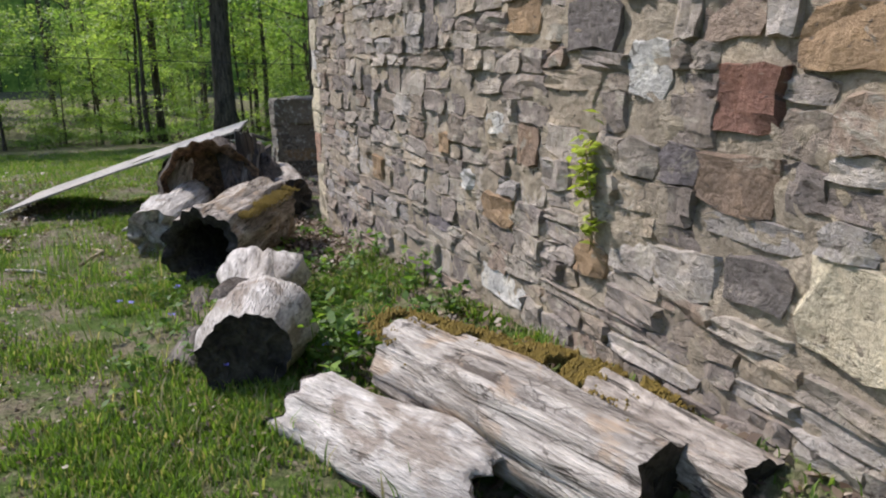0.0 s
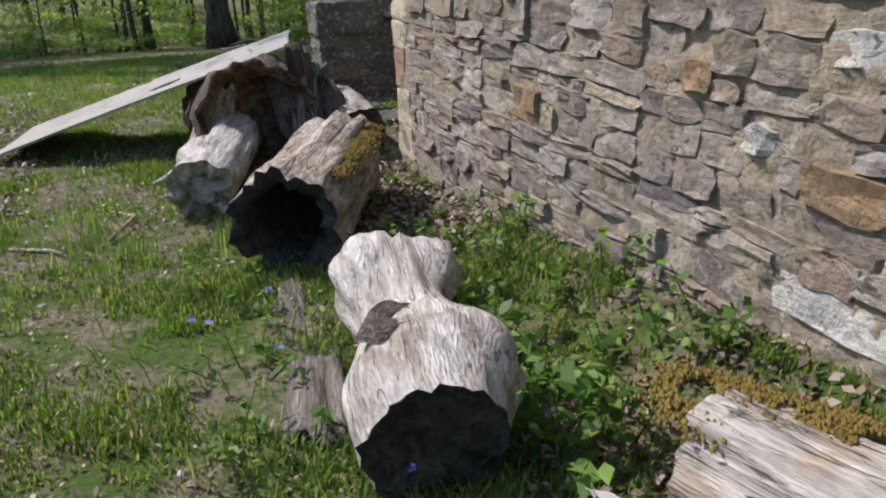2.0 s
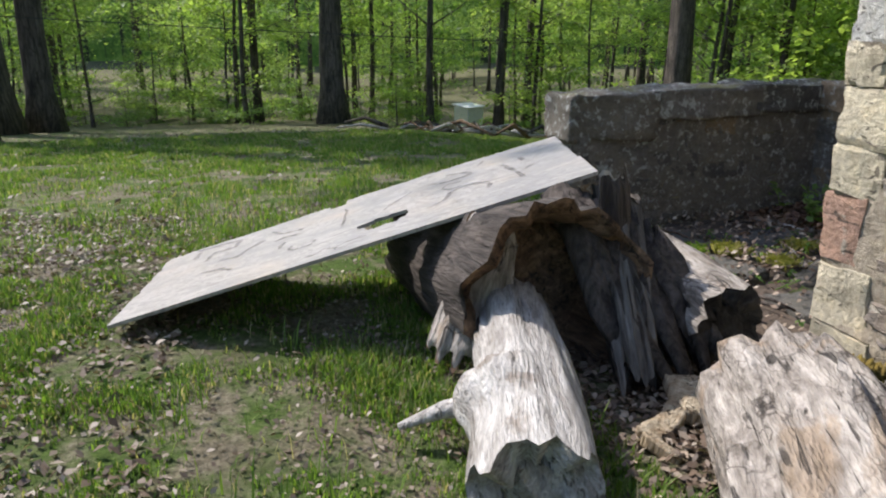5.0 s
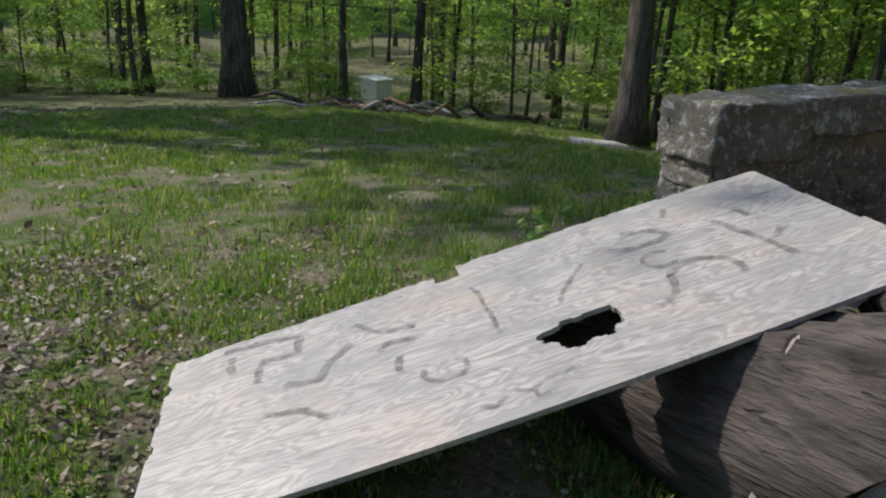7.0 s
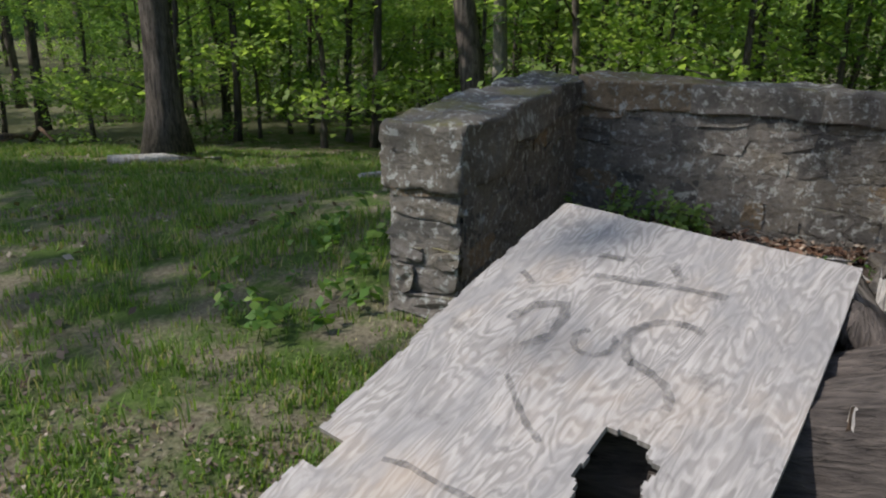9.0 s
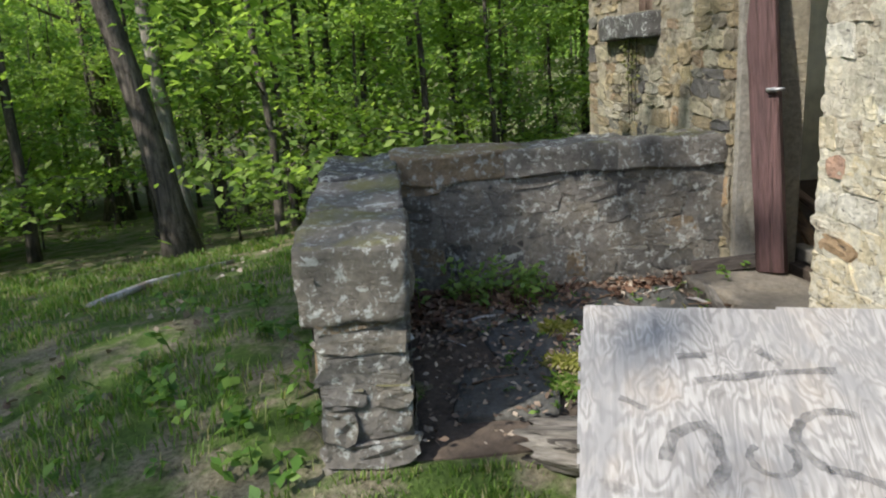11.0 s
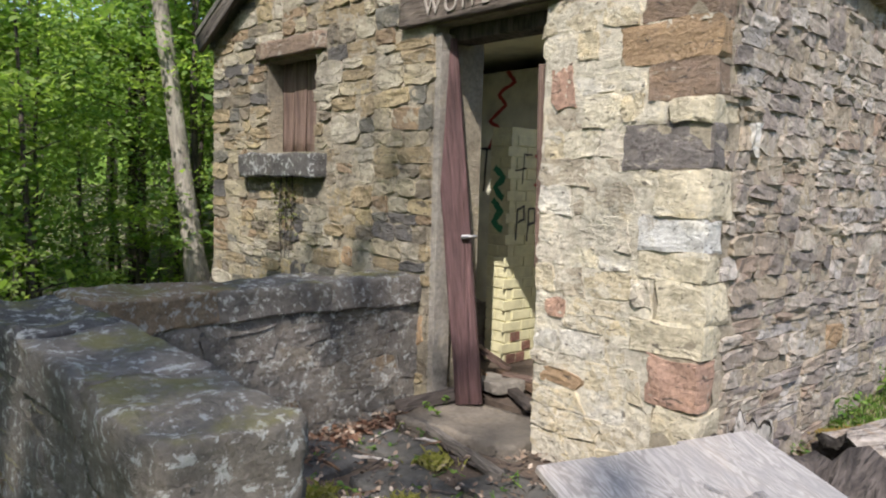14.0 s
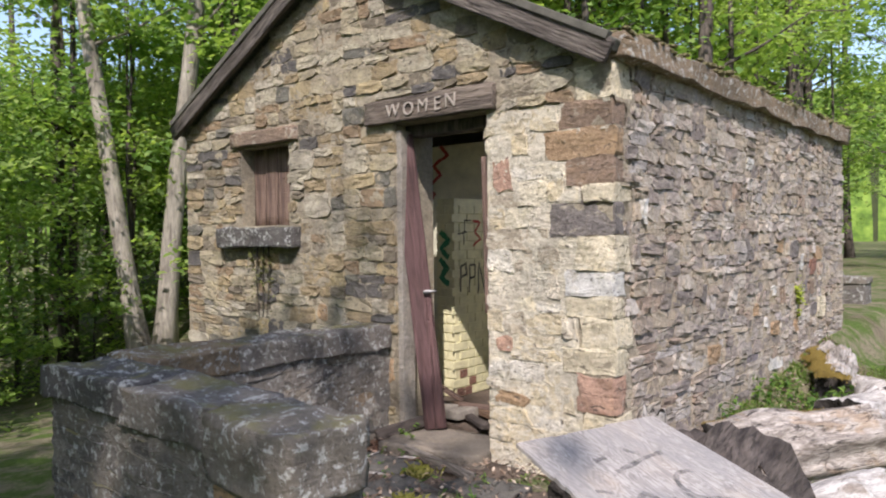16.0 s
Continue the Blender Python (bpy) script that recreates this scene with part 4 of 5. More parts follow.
# ---- hollow stump under the plywood, roots and splinters ----
def shell(name, a, b, r0, r1, arc, thick, outer, label, seed, turn=0.0, rag=0.08, category="log"):
    """A curved sheet of wood: part of a hollow log, with thickness and ragged ends."""
    a, b = Vector(a), Vector(b)
    ln = (b - a).length
    root = tagged(new(name), label, category)
    root.matrix_basis = Matrix.Translation(a) @ (b - a).to_track_quat('Z', 'Y').to_matrix().to_4x4()
    n, seg = max(14, int(ln / 0.03)), 26
    for nm, off, mat, flip in (("outside", 0.0, outer[0], False), ("inside", thick, outer[1], True)):
        v, f = [], []
        for k in range(n + 1):
            t = k / n
            for i in range(seg + 1):
                e = i / seg
                ang = turn + (e - 0.5) * arc * (1 + 0.1 * nz(t * 4, seed))
                c, s = math.cos(ang), math.sin(ang)
                q = (r0 + (r1 - r0) * t) * (1 + 0.22 * nz(c + seed, s, t * ln * 2) + 0.10 * nz(c * 5, s * 5 + seed, t * ln * 2)) - off * (0.6 + 0.5 * abs(nz(e * 5, t * 5, seed)))
                if i in (0, seg) or k in (0, n):
                    q -= (thick * 0.5 - off) * 0.9
                z = t * ln + (rag * nz(e * 7, seed) if k == 0 else 0) + (rag * nz(e * 6, seed + 4) if k == n else 0)
                v.append((q * c, q * s, z))
            if k:
                o = (k - 1) * (seg + 1)
                for i in range(seg):
                    g = (o + i, o + i + 1, o + seg + 2 + i, o + seg + 1 + i)
                    f.append(g[::-1] if flip else g)
        part(nm, mesh_from(nm, v, f, mat), root)
    return root


def up_turn(a, b, world_dir):
    """The angle about the axis a-b that faces world_dir."""
    q = (Vector(b) - Vector(a)).to_track_quat('Z', 'Y').inverted()
    d = q @ Vector(world_dir)
    return math.atan2(d.y, d.x)


knot(log2, (-0.945, -2.40, 0.328), (0.085, 0.075, 0.17), "dark sunken knot")
# rear length is added: its dark wood stands for shade behind the plywood hole
log("rotten_stump", (-0.74, 0.34, 0.25), (-0.86, 1.48, 0.14), 0.315, 0.22, M_DARKWOOD, M_BROWNROT, "hollow rotten log, dark bark, brown inside, back lengthened to darken the plywood hole", "stump", furrow=0.16, hollow=0.86, depth=0.22, seed=4.4, rag=0.12, bulge=((0.0, 2.4, 0.04, 0.3), (0.0, 0.9, 0.03, 0.3)))
A, B = (-1.02, 0.50, 0.0), (-0.86, 0.62, 0.42)
shell("bark_slab", A, B, 0.17, 0.14, 1.9, 0.035, (M_BARK, M_BROWNROT), "dark upright slab of rotten bark", 7.7, up_turn(A, B, (-0.6, -0.8, 0)), 0.12, "bark")
A, B = (-0.46, -3.76, -0.03), (-0.79, -3.01, -0.06)
shell("bark_slab", A, B, 0.215, 0.215, 2.2, 0.04, (M_GREYWOOD, M_DARKWOOD), "curved silvery slab of split wood lying in grass", 1.2, up_turn(A, B, (-0.15, 0, 1)), 0.10, "split wood")
A, B = (-0.44, 0.53, 0.02), (-0.46, 0.60, 0.62)
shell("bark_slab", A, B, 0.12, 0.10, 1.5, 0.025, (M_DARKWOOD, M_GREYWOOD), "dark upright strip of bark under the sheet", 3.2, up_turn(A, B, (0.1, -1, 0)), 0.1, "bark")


log("hollow_log", (0.06, 1.42, 0.06), (-0.36, 0.92, 0.17), 0.09, 0.15, M_ROOT, M_DARKWOOD, "weathered grey hollow log end under the plywood", furrow=0.4, hollow=0.7, seed=2.9, rag=0.16, flat=0.8)
A, B = (-1.15, -2.40, -0.09), (-1.05, -1.98, -0.08)
shell("bark_slab", A, B, 0.13, 0.12, 1.8, 0.03, (M_ROOT, M_DARKWOOD), "grey rotten bark lying beside the log", 5.5, up_turn(A, B, (-0.3, 0, 1)), 0.12, "bark")
A, B = (-1.07, -1.74, -0.09), (-1.02, -1.44, -0.07)
shell("bark_slab", A, B, 0.10, 0.11, 1.3, 0.03, (M_ROOT, M_DARKWOOD), "splintered grey bark in front of the hollow log", 9.1, up_turn(A, B, (0, -0.2, 1)), 0.14, "bark")


def strip(name, pts, r, mat, label, category, seed=0.0, flat=0.5):
    v, f = tube(pts, r, 10, 0.6, seed)
    return tagged(part(name, mesh_from(name, v, f, mat)), label, category)


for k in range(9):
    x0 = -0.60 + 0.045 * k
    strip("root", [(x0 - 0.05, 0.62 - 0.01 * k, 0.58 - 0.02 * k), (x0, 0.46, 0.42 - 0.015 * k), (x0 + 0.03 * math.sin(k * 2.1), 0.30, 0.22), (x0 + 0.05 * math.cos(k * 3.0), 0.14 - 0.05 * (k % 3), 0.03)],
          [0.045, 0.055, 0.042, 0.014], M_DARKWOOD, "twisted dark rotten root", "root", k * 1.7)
for k, (x, y, z, l, w, a) in enumerate(((-0.62, -0.10, 0.05, 0.22, 0.07, 30), (-0.46, -0.02, 0.07, 0.20, 0.10, 75), (-0.50, -0.28, 0.04, 0.14, 0.05, 10), (-0.70, -0.22, 0.04, 0.12, 0.04, 120), (-0.30, -0.30, 0.04, 0.15, 0.05, 50))):
    tagged(part("wood_chunk", box_mesh("wood_chunk", (l, w, 0.05), M_FRESH, 0.04, 0.02, 4, k), m=pose(x, y, ground_z(x, y) + 0.03, 8, -6, a)), "split chunk of pale rotten wood on soil", "wood chunk", "wood chunks by the logs")
log("root_mass", (-0.56, 0.12, 0.04), (-0.40, 0.66, 0.52), 0.06, 0.10, M_ROOT, M_DARKWOOD, "gnarled grey root mass of the rotten stump", "root", furrow=0.5, seed=12.4, rag=0.1)
log("root_mass", (-0.40, 0.30, 0.04), (-0.32, 0.78, 0.44), 0.08, 0.11, M_ROOT, M_DARKWOOD, "gnarled grey root mass of the rotten stump", "root", furrow=0.5, seed=15.2, rag=0.1)
strip("stub", [(-1.10, -0.02, 0.12), (-1.26, 0.02, 0.10), (-1.38, 0.06, 0.05)], [0.05, 0.025, 0.010], M_GREYWOOD, "pale broken branch stub beside the log", "branch")

# ---- moss on the logs ----
def moss(name, pts, w, label, n=260, seed=3, mat=None):
    r = random.Random(seed)
    unit = [Vector(q) for q in ((1, 0, 0), (-0.5, 0.87, 0), (-0.5, -0.87, 0), (0.2, 0.1, 1.8))]
    tri = [(0, 1, 3), (1, 2, 3), (2, 0, 3)]
    verts, faces = [], []
    for k in range(n):
        t = r.random() * (len(pts) - 1)
        i = min(int(t), len(pts) - 2)
        p = Vector(pts[i]).lerp(Vector(pts[i + 1]), t - i)
        dx, dy = r.gauss(0, w), r.gauss(0, w)
        p += Vector((dx, dy, r.gauss(0, 0.006) - 0.25 * abs(dx)))
        if nz(p.x * 9, p.y * 9, seed) < -0.12:
            continue
        s_ = r.uniform(0.003, 0.0065)
        o = len(verts)
        for q in unit:
            verts.append(p + Vector((q.x * s_ * 1.2, q.y * s_ * 1.2, q.z * s_)) * r.uniform(0.75, 1.25))
        faces += [tuple(o + a for a in g) for g in tri]
    tagged(part(name, mesh_from(name, verts, faces, mat or M_MOSS)), label, "moss", kind="stuff")


moss("moss", [(-0.45, -2.93, 0.285), (-0.34, -3.2, 0.305), (-0.24, -3.45, 0.315)], 0.045, "golden moss along the back of the log", 30000)
moss("moss", [(-0.20, -3.50, 0.32), (-0.13, -3.68, 0.335), (-0.10, -3.90, 0.35)], 0.045, "golden moss between the log and the wall", 24000, 4)
moss("moss", [(-0.77, -1.20, 0.355), (-0.57, -0.86, 0.36), (-0.36, -0.53, 0.36)], 0.03, "yellow moss on the hollow log", 14000, 5)

# ---- porch wall ----
porch = tagged(new("wall_porch"), "low dark stone porch wall with lichen and moss", "wall", kind="structure")
part("core", box_mesh("core", (1.96, 0.27, 1.20), M_MORTAR_D, 0.02, 0.012, 14, centre=(1.04, 1.975, 0.10)), porch)
part("core", box_mesh("core", (0.27, 1.95, 1.20), M_MORTAR_D, 0.02, 0.012, 14, centre=(1.86, 0.92, 0.10)), porch)
flat_top = lambda s: 0.74
PS = (0.14, 0.42, 0.09, 0.20)
lay_stones(porch, (0.06, 1.83, 0), (0, 1, 0), (-1, 0, 0), 0.29, -0.15, 0.62, flat_top, [], [], M_GREY, 11, lambda a, b: a, 0.03, PS)
lay_stones(porch, (1.72, 1.83, 0), (-1, 0, 0), (0, -1, 0), 1.64, 0.0, 0.72, flat_top, [], [], M_GREY, 12, lambda a, b: a, 0.018, PS)
lay_stones(porch, (0.06, 2.115, 0), (1, 0, 0), (0, 1, 0), 1.94, -0.35, 0.72, flat_top, [(0.02, 0.28, 0.50, 0.58)], [(0.03, 0.29, 0.49, 0.57, M_ORANGE)], M_GREY, 13, lambda a, b: a, 0.019, PS)
lay_stones(porch, (1.72, 0.0, 0), (0, 1, 0), (-1, 0, 0), 1.82, 0.0, 0.72, flat_top, [], [], M_GREY, 14, lambda a, b: a, 0.016, PS)
for sz, c, sd in (((0.54, 0.37, 0.26), (0.31, 1.98, 0.665), 1.0), ((0.74, 0.36, 0.17), (0.92, 1.98, 0.735), 2.0), ((0.84, 0.37, 0.16), (1.62, 1.985, 0.75), 3.0), ((0.36, 0.76, 0.16), (1.87, 1.46, 0.752), 4.0), ((0.355, 0.74, 0.15), (1.868, 0.86, 0.752), 5.0), ((0.36, 0.64, 0.16), (1.872, 0.30, 0.75), 6.0)):
    part("cap_stone", box_mesh("cap_stone", sz, M_GREY, 0.045, 0.024, 14, sd), porch, "lichen-spotted cap stone", m=pose(*c, 0, 0, rng.uniform(-1.5, 1.5)))

mortar_face(porch, (0.06, 1.83, 0), (0, 1, 0), (-1, 0, 0), 0.29, -0.3, 0.7, flat_top, [], M_MORTAR_D)
mortar_face(porch, (1.72, 1.83, 0), (-1, 0, 0), (0, -1, 0), 1.66, -0.1, 0.72, flat_top, [], M_MORTAR_D, 1.2)
mortar_face(porch, (0.06, 2.115, 0), (1, 0, 0), (0, 1, 0), 1.94, -0.4, 0.72, flat_top, [], M_MORTAR_D, 1.2)
mortar_face(porch, (1.72, 0.0, 0), (0, 1, 0), (-1, 0, 0), 1.82, -0.1, 0.72, flat_top, [], M_MORTAR_D, 1.3)

# ---- porch floor and doorway ----
tagged(part("pavement", box_mesh("pavement", (1.66, 1.84, 0.1), M_SOIL, 0.0, 0.012, 16, centre=(0.88, 0.92, -0.008))), "porch floor of soil between flagstones", "pavement", kind="structure")
pv = bpy.data.objects["pavement"]
for k, (x, y, w, d, a) in enumerate(((0.95, 1.25, 0.55, 0.42, 8), (0.45, 1.45, 0.42, 0.40, -12), (1.38, 0.95, 0.38, 0.45, 5), (0.88, 0.78, 0.42, 0.34, -7), (0.35, 0.95, 0.40, 0.36, 14), (1.36, 1.48, 0.40, 0.32, 3), (0.55, 0.45, 0.45, 0.30, -4), (1.30, 0.50, 0.42, 0.26, 9))):
    part("flagstone", box_mesh("flagstone", (w, d, 0.045), M_FLAG, 0.05, 0.012, 5, k * 1.3), pv, m=pose(x, y, 0.045 + 0.004 * (k % 3), rng.uniform(-1, 1), rng.uniform(-1, 1), a))
tagged(part("door_sill", box_mesh("door_sill", (0.76, 0.50, 0.17), M_SILL, 0.03, 0.012, 10), m=pose(1.21, 0.0, 0.03, 0, 0, 11)), "worn concrete door step", "step", kind="structure")

door = tagged(new("door_1"), "open doorway with rotting maroon timber frame", "door", kind="structure")
part("header", box_mesh("header", (0.80, 0.16, 0.075), M_DARKWOOD, 0.006, centre=(1.24, -0.18, 2.18)), door, "dark timber door header")
part("jamb", box_mesh("jamb", (0.045, 0.12, 2.05), M_CONC, 0.004, centre=(1.605, -0.06, 1.15)), door, "grey mortar jamb strip")
lintel = tagged(new("lintel"), "dark timber lintel with carved pale letters", "lintel", kind="structure")
part("beam", box_mesh("beam", (1.13, 0.20, 0.165), M_LINTEL, 0.02, 0.008, 9, centre=(1.33, -0.045, 2.305)), lintel)
for ch, x, dz in (("W", 1.60, 0.0), ("O", 1.455, -0.003), ("M", 1.325, 0.002), ("E", 1.20, 0.0), ("N", 1.09, 0.008)):
    cu = bpy.data.curves.new("letter", 'FONT')
    cu.body, cu.size, cu.extrude, cu.align_x = ch, 0.125, 0.004, 'CENTER'
    tmp = bpy.data.objects.new("letter", cu)
    me = bpy.data.meshes.new_from_object(tmp)
    bpy.data.objects.remove(tmp)
    me.materials.clear()
    me.materials.append(M_LETTER)
    part("letter", me, lintel, m=Matrix.Translation((x, 0.062, 2.262 + dz)) @ Matrix(((-1, 0, 0), (0, 0, 1), (0, 1, 0))).to_4x4())


def board(name, a, b, w, t, mat, label, category, face=(-0.6, 0.8, 0)):
    a, b = Vector(a), Vector(b)
    ln, zz = (b - a).length, (b - a).normalized()
    yy = (Vector(face) - zz * zz.dot(Vector(face))).normalized()
    ob = tagged(part(name, box_mesh(name, (w, t, ln), mat, 0.006, 0.003, 7, ln)), label, category)
    ob.matrix_basis = Matrix.Translation((a + b) / 2) @ Matrix((yy.cross(zz), yy, zz)).transposed().to_4x4()
    return ob


stile = board("door_stile", (1.40, -0.12, 0.13), (1.63, -0.06, 2.15), 0.15, 0.045, M_MAROON, "leaning maroon painted door stile with a steel latch", "door frame")
part("latch", box_mesh("latch", (0.05, 0.03, 0.025), M_METAL, 0.006), stile, "dull steel latch", m=pose(-0.05, 0.032, -0.08))
part("latch_pin", mesh_from("latch_pin", *tube([(-0.03, 0.05, -0.08), (-0.12, 0.05, -0.08)], [0.008, 0.008], 8), M_METAL), stile, "dull steel pin")
board("broken_board", (0.93, -0.10, 0.95), (0.92, -0.06, 1.95), 0.035, 0.02, M_OLDBOARD, "splintered strip of the door frame", "board")
board("fallen_beam", (1.66, 0.20, 0.11), (1.42, -0.20, 0.20), 0.07, 0.05, M_DARKWOOD, "dark rotten piece of timber on the step", "timber")
board("fallen_beam", (1.40, 0.24, 0.095), (0.66, 0.42, 0.085), 0.05, 0.035, M_ROOT, "grey weathered stick on the flagstones", "timber")

window = tagged(new("window_1"), "boarded-up window with stone sill and timber lintel", "window", kind="structure")
for k in range(4):
    part("board", box_mesh("board", (0.155, 0.025, 0.66), M_OLDBOARD, 0.006, 0.004, 5, k), window, m=pose(2.885 + 0.16 * k, -0.13 - 0.008 * (k % 2), 1.88))
part("sill", box_mesh("sill", (1.06, 0.26, 0.17), M_GREY, 0.05, 0.018, 8, 3.0), window, "dark mossy stone sill", m=pose(3.19, -0.02, 1.455))
part("window_lintel", box_mesh("window_lintel", (0.88, 0.2, 0.12), M_BROWN, 0.03, 0.01, 7, 4.0), window, "brown stone window lintel", m=pose(3.12, -0.05, 2.27))

# ---- inside: painted brick partition, its end towards the door ----
partition = tagged(new("wall_partition"), "pale yellow painted brick partition with graffiti", "wall", kind="structure")
PX, PY, PT = 1.97, -1.03, 1.77
part("core", box_mesh("core", (0.18, 1.20, PT - 0.11), M_YELLOW, 0.0, centre=(PX + 0.10, PY - 0.615, 0.10 + (PT - 0.11) / 2)), partition)
head = box_mesh("brick", (0.092, 0.012, 0.067), M_YELLOW, 0.004)
full = box_mesh("brick", (0.196, 0.012, 0.067), M_YELLOW, 0.004)
side = box_mesh("brick", (0.012, 0.196, 0.067), M_YELLOW, 0.004)
red = box_mesh("brick", (0.012, 0.092, 0.067), M_RED, 0.004)
for row in range(21):
    z = 0.14 + 0.0765 * row
    if row % 2:
        part("brick", full, partition, m=pose(PX + 0.10, PY - 0.010, z))
    else:
        for k in (0, 1):
            part("brick", head, partition, m=pose(PX + 0.05 + 0.10 * k, PY - 0.010, z))
    for col in range(6):
        y = PY - 0.12 - 0.204 * col + (0.05 if row % 2 else -0.05)
        if y - 0.1 > -2.28:
            part("brick", side, partition, m=pose(PX + 0.006 + rng.uniform(-0.001, 0.001), y, z))
for y, z in ((-1.14, 0.293), (-1.26, 0.217), (-1.10, 0.14), (-1.20, 0.14)):
    part("brick", red, partition, "bare red brick", m=pose(PX + 0.001, y, z))
gr = new("graffiti")
gr.matrix_basis = Matrix.Translation((PX - 0.006, PY, 0.0)) @ Matrix(((0, 0, -1), (-1, 0, 0), (0, 1, 0))).to_4x4()
tagged(gr, "black and red spray-paint scrawl on painted bricks", "graffiti")
for pts, w, mat in (([(0.07, 0.98), (0.08, 1.20), (0.15, 1.22), (0.15, 1.12), (0.09, 1.10)], 0.018, M_SPRAYBLACK), ([(0.19, 0.97), (0.20, 1.20), (0.27, 1.20), (0.26, 1.10), (0.20, 1.09)], 0.018, M_SPRAYBLACK),
                    ([(0.31, 0.96), (0.33, 1.22), (0.40, 0.96), (0.43, 1.24)], 0.018, M_SPRAYBLACK), ([(0.04, 1.46), (0.16, 1.48)], 0.012, M_SPRAYBLACK), ([(0.12, 1.38), (0.13, 1.58), (0.22, 1.58)], 0.012, M_SPRAYBLACK),
                    ([(0.24, 1.58), (0.34, 1.56), (0.27, 1.48), (0.35, 1.42), (0.25, 1.36)], 0.024, M_SPRAYRED), ([(0.42, 1.40), (0.41, 1.10), (0.47, 0.98)], 0.024, M_SPRAYRED)):
    stroke(gr, "paint_stroke", [(a, b, 0.0) for a, b in pts], w, mat)
gr3 = new("graffiti")
gr3.matrix_basis = Matrix.Translation((PX + 0.2, PY + 0.0, 0.0)) @ Matrix(((-1, 0, 0), (0, 0, 1), (0, 1, 0))).to_4x4()
tagged(gr3, "green spray-paint scrawl on the partition end", "graffiti")
for pts in ([(0.05, 1.48), (0.14, 1.42), (0.05, 1.34), (0.14, 1.27)], [(0.04, 1.25), (0.13, 1.18), (0.05, 1.10), (0.14, 1.05)]):
    stroke(gr3, "paint_stroke", [(a, b, 0.0) for a, b in pts], 0.05, M_SPRAYGREEN)
gr2 = new("graffiti")
gr2.matrix_basis = Matrix.Translation((3.88, -2.28, 0.2)) @ Matrix(((-1, 0, 0), (0, 0, 1), (0, 1, 0))).to_4x4()
tagged(gr2, "red and black spray-paint scrawl on dingy wall", "graffiti")
for pts, w, mat in (([(0.5, 1.5), (0.62, 1.7), (0.5, 1.75), (0.7, 1.9), (0.6, 2.0), (0.8, 2.1), (0.7, 2.2)], 0.04, M_SPRAYRED), ([(0.35, 1.5), (0.6, 1.5)], 0.025, M_SPRAYBLACK), ([(0.48, 1.5), (0.45, 1.1)], 0.025, M_SPRAYBLACK), ([(0.68, 1.15), (0.66, 1.45), (0.8, 1.45)], 0.025, M_SPRAYBLACK)):
    stroke(gr2, "paint_stroke", [(a, b, 0.0) for a, b in pts], w, mat)

# ---- scrawl on the plywood ----
scrawl = tagged(new("graffiti"), "faded grey marker scrawl on the plywood", "graffiti")
scrawl.matrix_basis = PLYM @ Matrix.Translation((0, 0, 0.003))
def arc(cx, cy, r, a0, a1, k=1.0, n=10):
    return [(cx + r * math.cos(a0 + (a1 - a0) * i / n), cy + k * r * math.sin(a0 + (a1 - a0) * i / n)) for i in range(n + 1)]
UPPER = (([(1.71, 0.57), (1.72, 0.50)], 0.02), ([(1.63, 0.53), (1.66, 0.36), (1.68, 0.22)], 0.02), ([(1.38, 0.62), (1.45, 0.60), (1.49, 0.54), (1.38, 0.50), (1.31, 0.54)], 0.024), ([(1.56, 0.71), (1.53, 0.65)], 0.016),
         (arc(1.40, 0.41, 0.045, 0.6, 5.6), 0.014), (arc(1.46, 0.26, 0.09, -0.6, 2.6), 0.02), ([(1.39, 0.31), (1.38, 0.27), (1.35, 0.22), (1.29, 0.19)], 0.018), ([(1.74, 0.38), (1.70, 0.33)], 0.024))
LOWER = (([(0.16, 0.71), (0.39, 0.67), (0.38, 0.56), (0.29, 0.58), (0.27, 0.47)], 0.024), ([(0.19, 0.66), (0.20, 0.57)], 0.022), ([(0.35, 0.41), (0.44, 0.38), (0.48, 0.45), (0.54, 0.51)], 0.024), ([(0.56, 0.61), (0.61, 0.53), (0.72, 0.49)], 0.018),
         ([(0.61, 0.42), (0.64, 0.45), (0.71, 0.42)], 0.022), ([(0.66, 0.36), (0.65, 0.29)], 0.02), (arc(0.76, 0.23, 0.055, 2.6, 6.6), 0.014), ([(0.91, 0.60), (0.92, 0.49), (0.92, 0.30)], 0.013), ([(1.09, 0.36), (1.15, 0.44), (1.22, 0.52)], 0.013),
         ([(0.80, 0.035), (0.83, 0.015), (0.88, 0.06), (0.91, 0.04), (1.04, 0.06)], 0.012), ([(0.92, 0.03), (0.92, 0.005), (0.95, 0.0)], 0.01), ([(0.30, 0.30), (0.40, 0.26), (0.46, 0.20)], 0.02))
for pts, w in UPPER + LOWER:
    stroke(scrawl, "paint_stroke", [(a, b, 0.012 * math.sin(a * 1.7) + 0.01 * b * nz(a * 2, b * 2)) for a, b in pts], w * 1.15, M_SPRAYGREY)

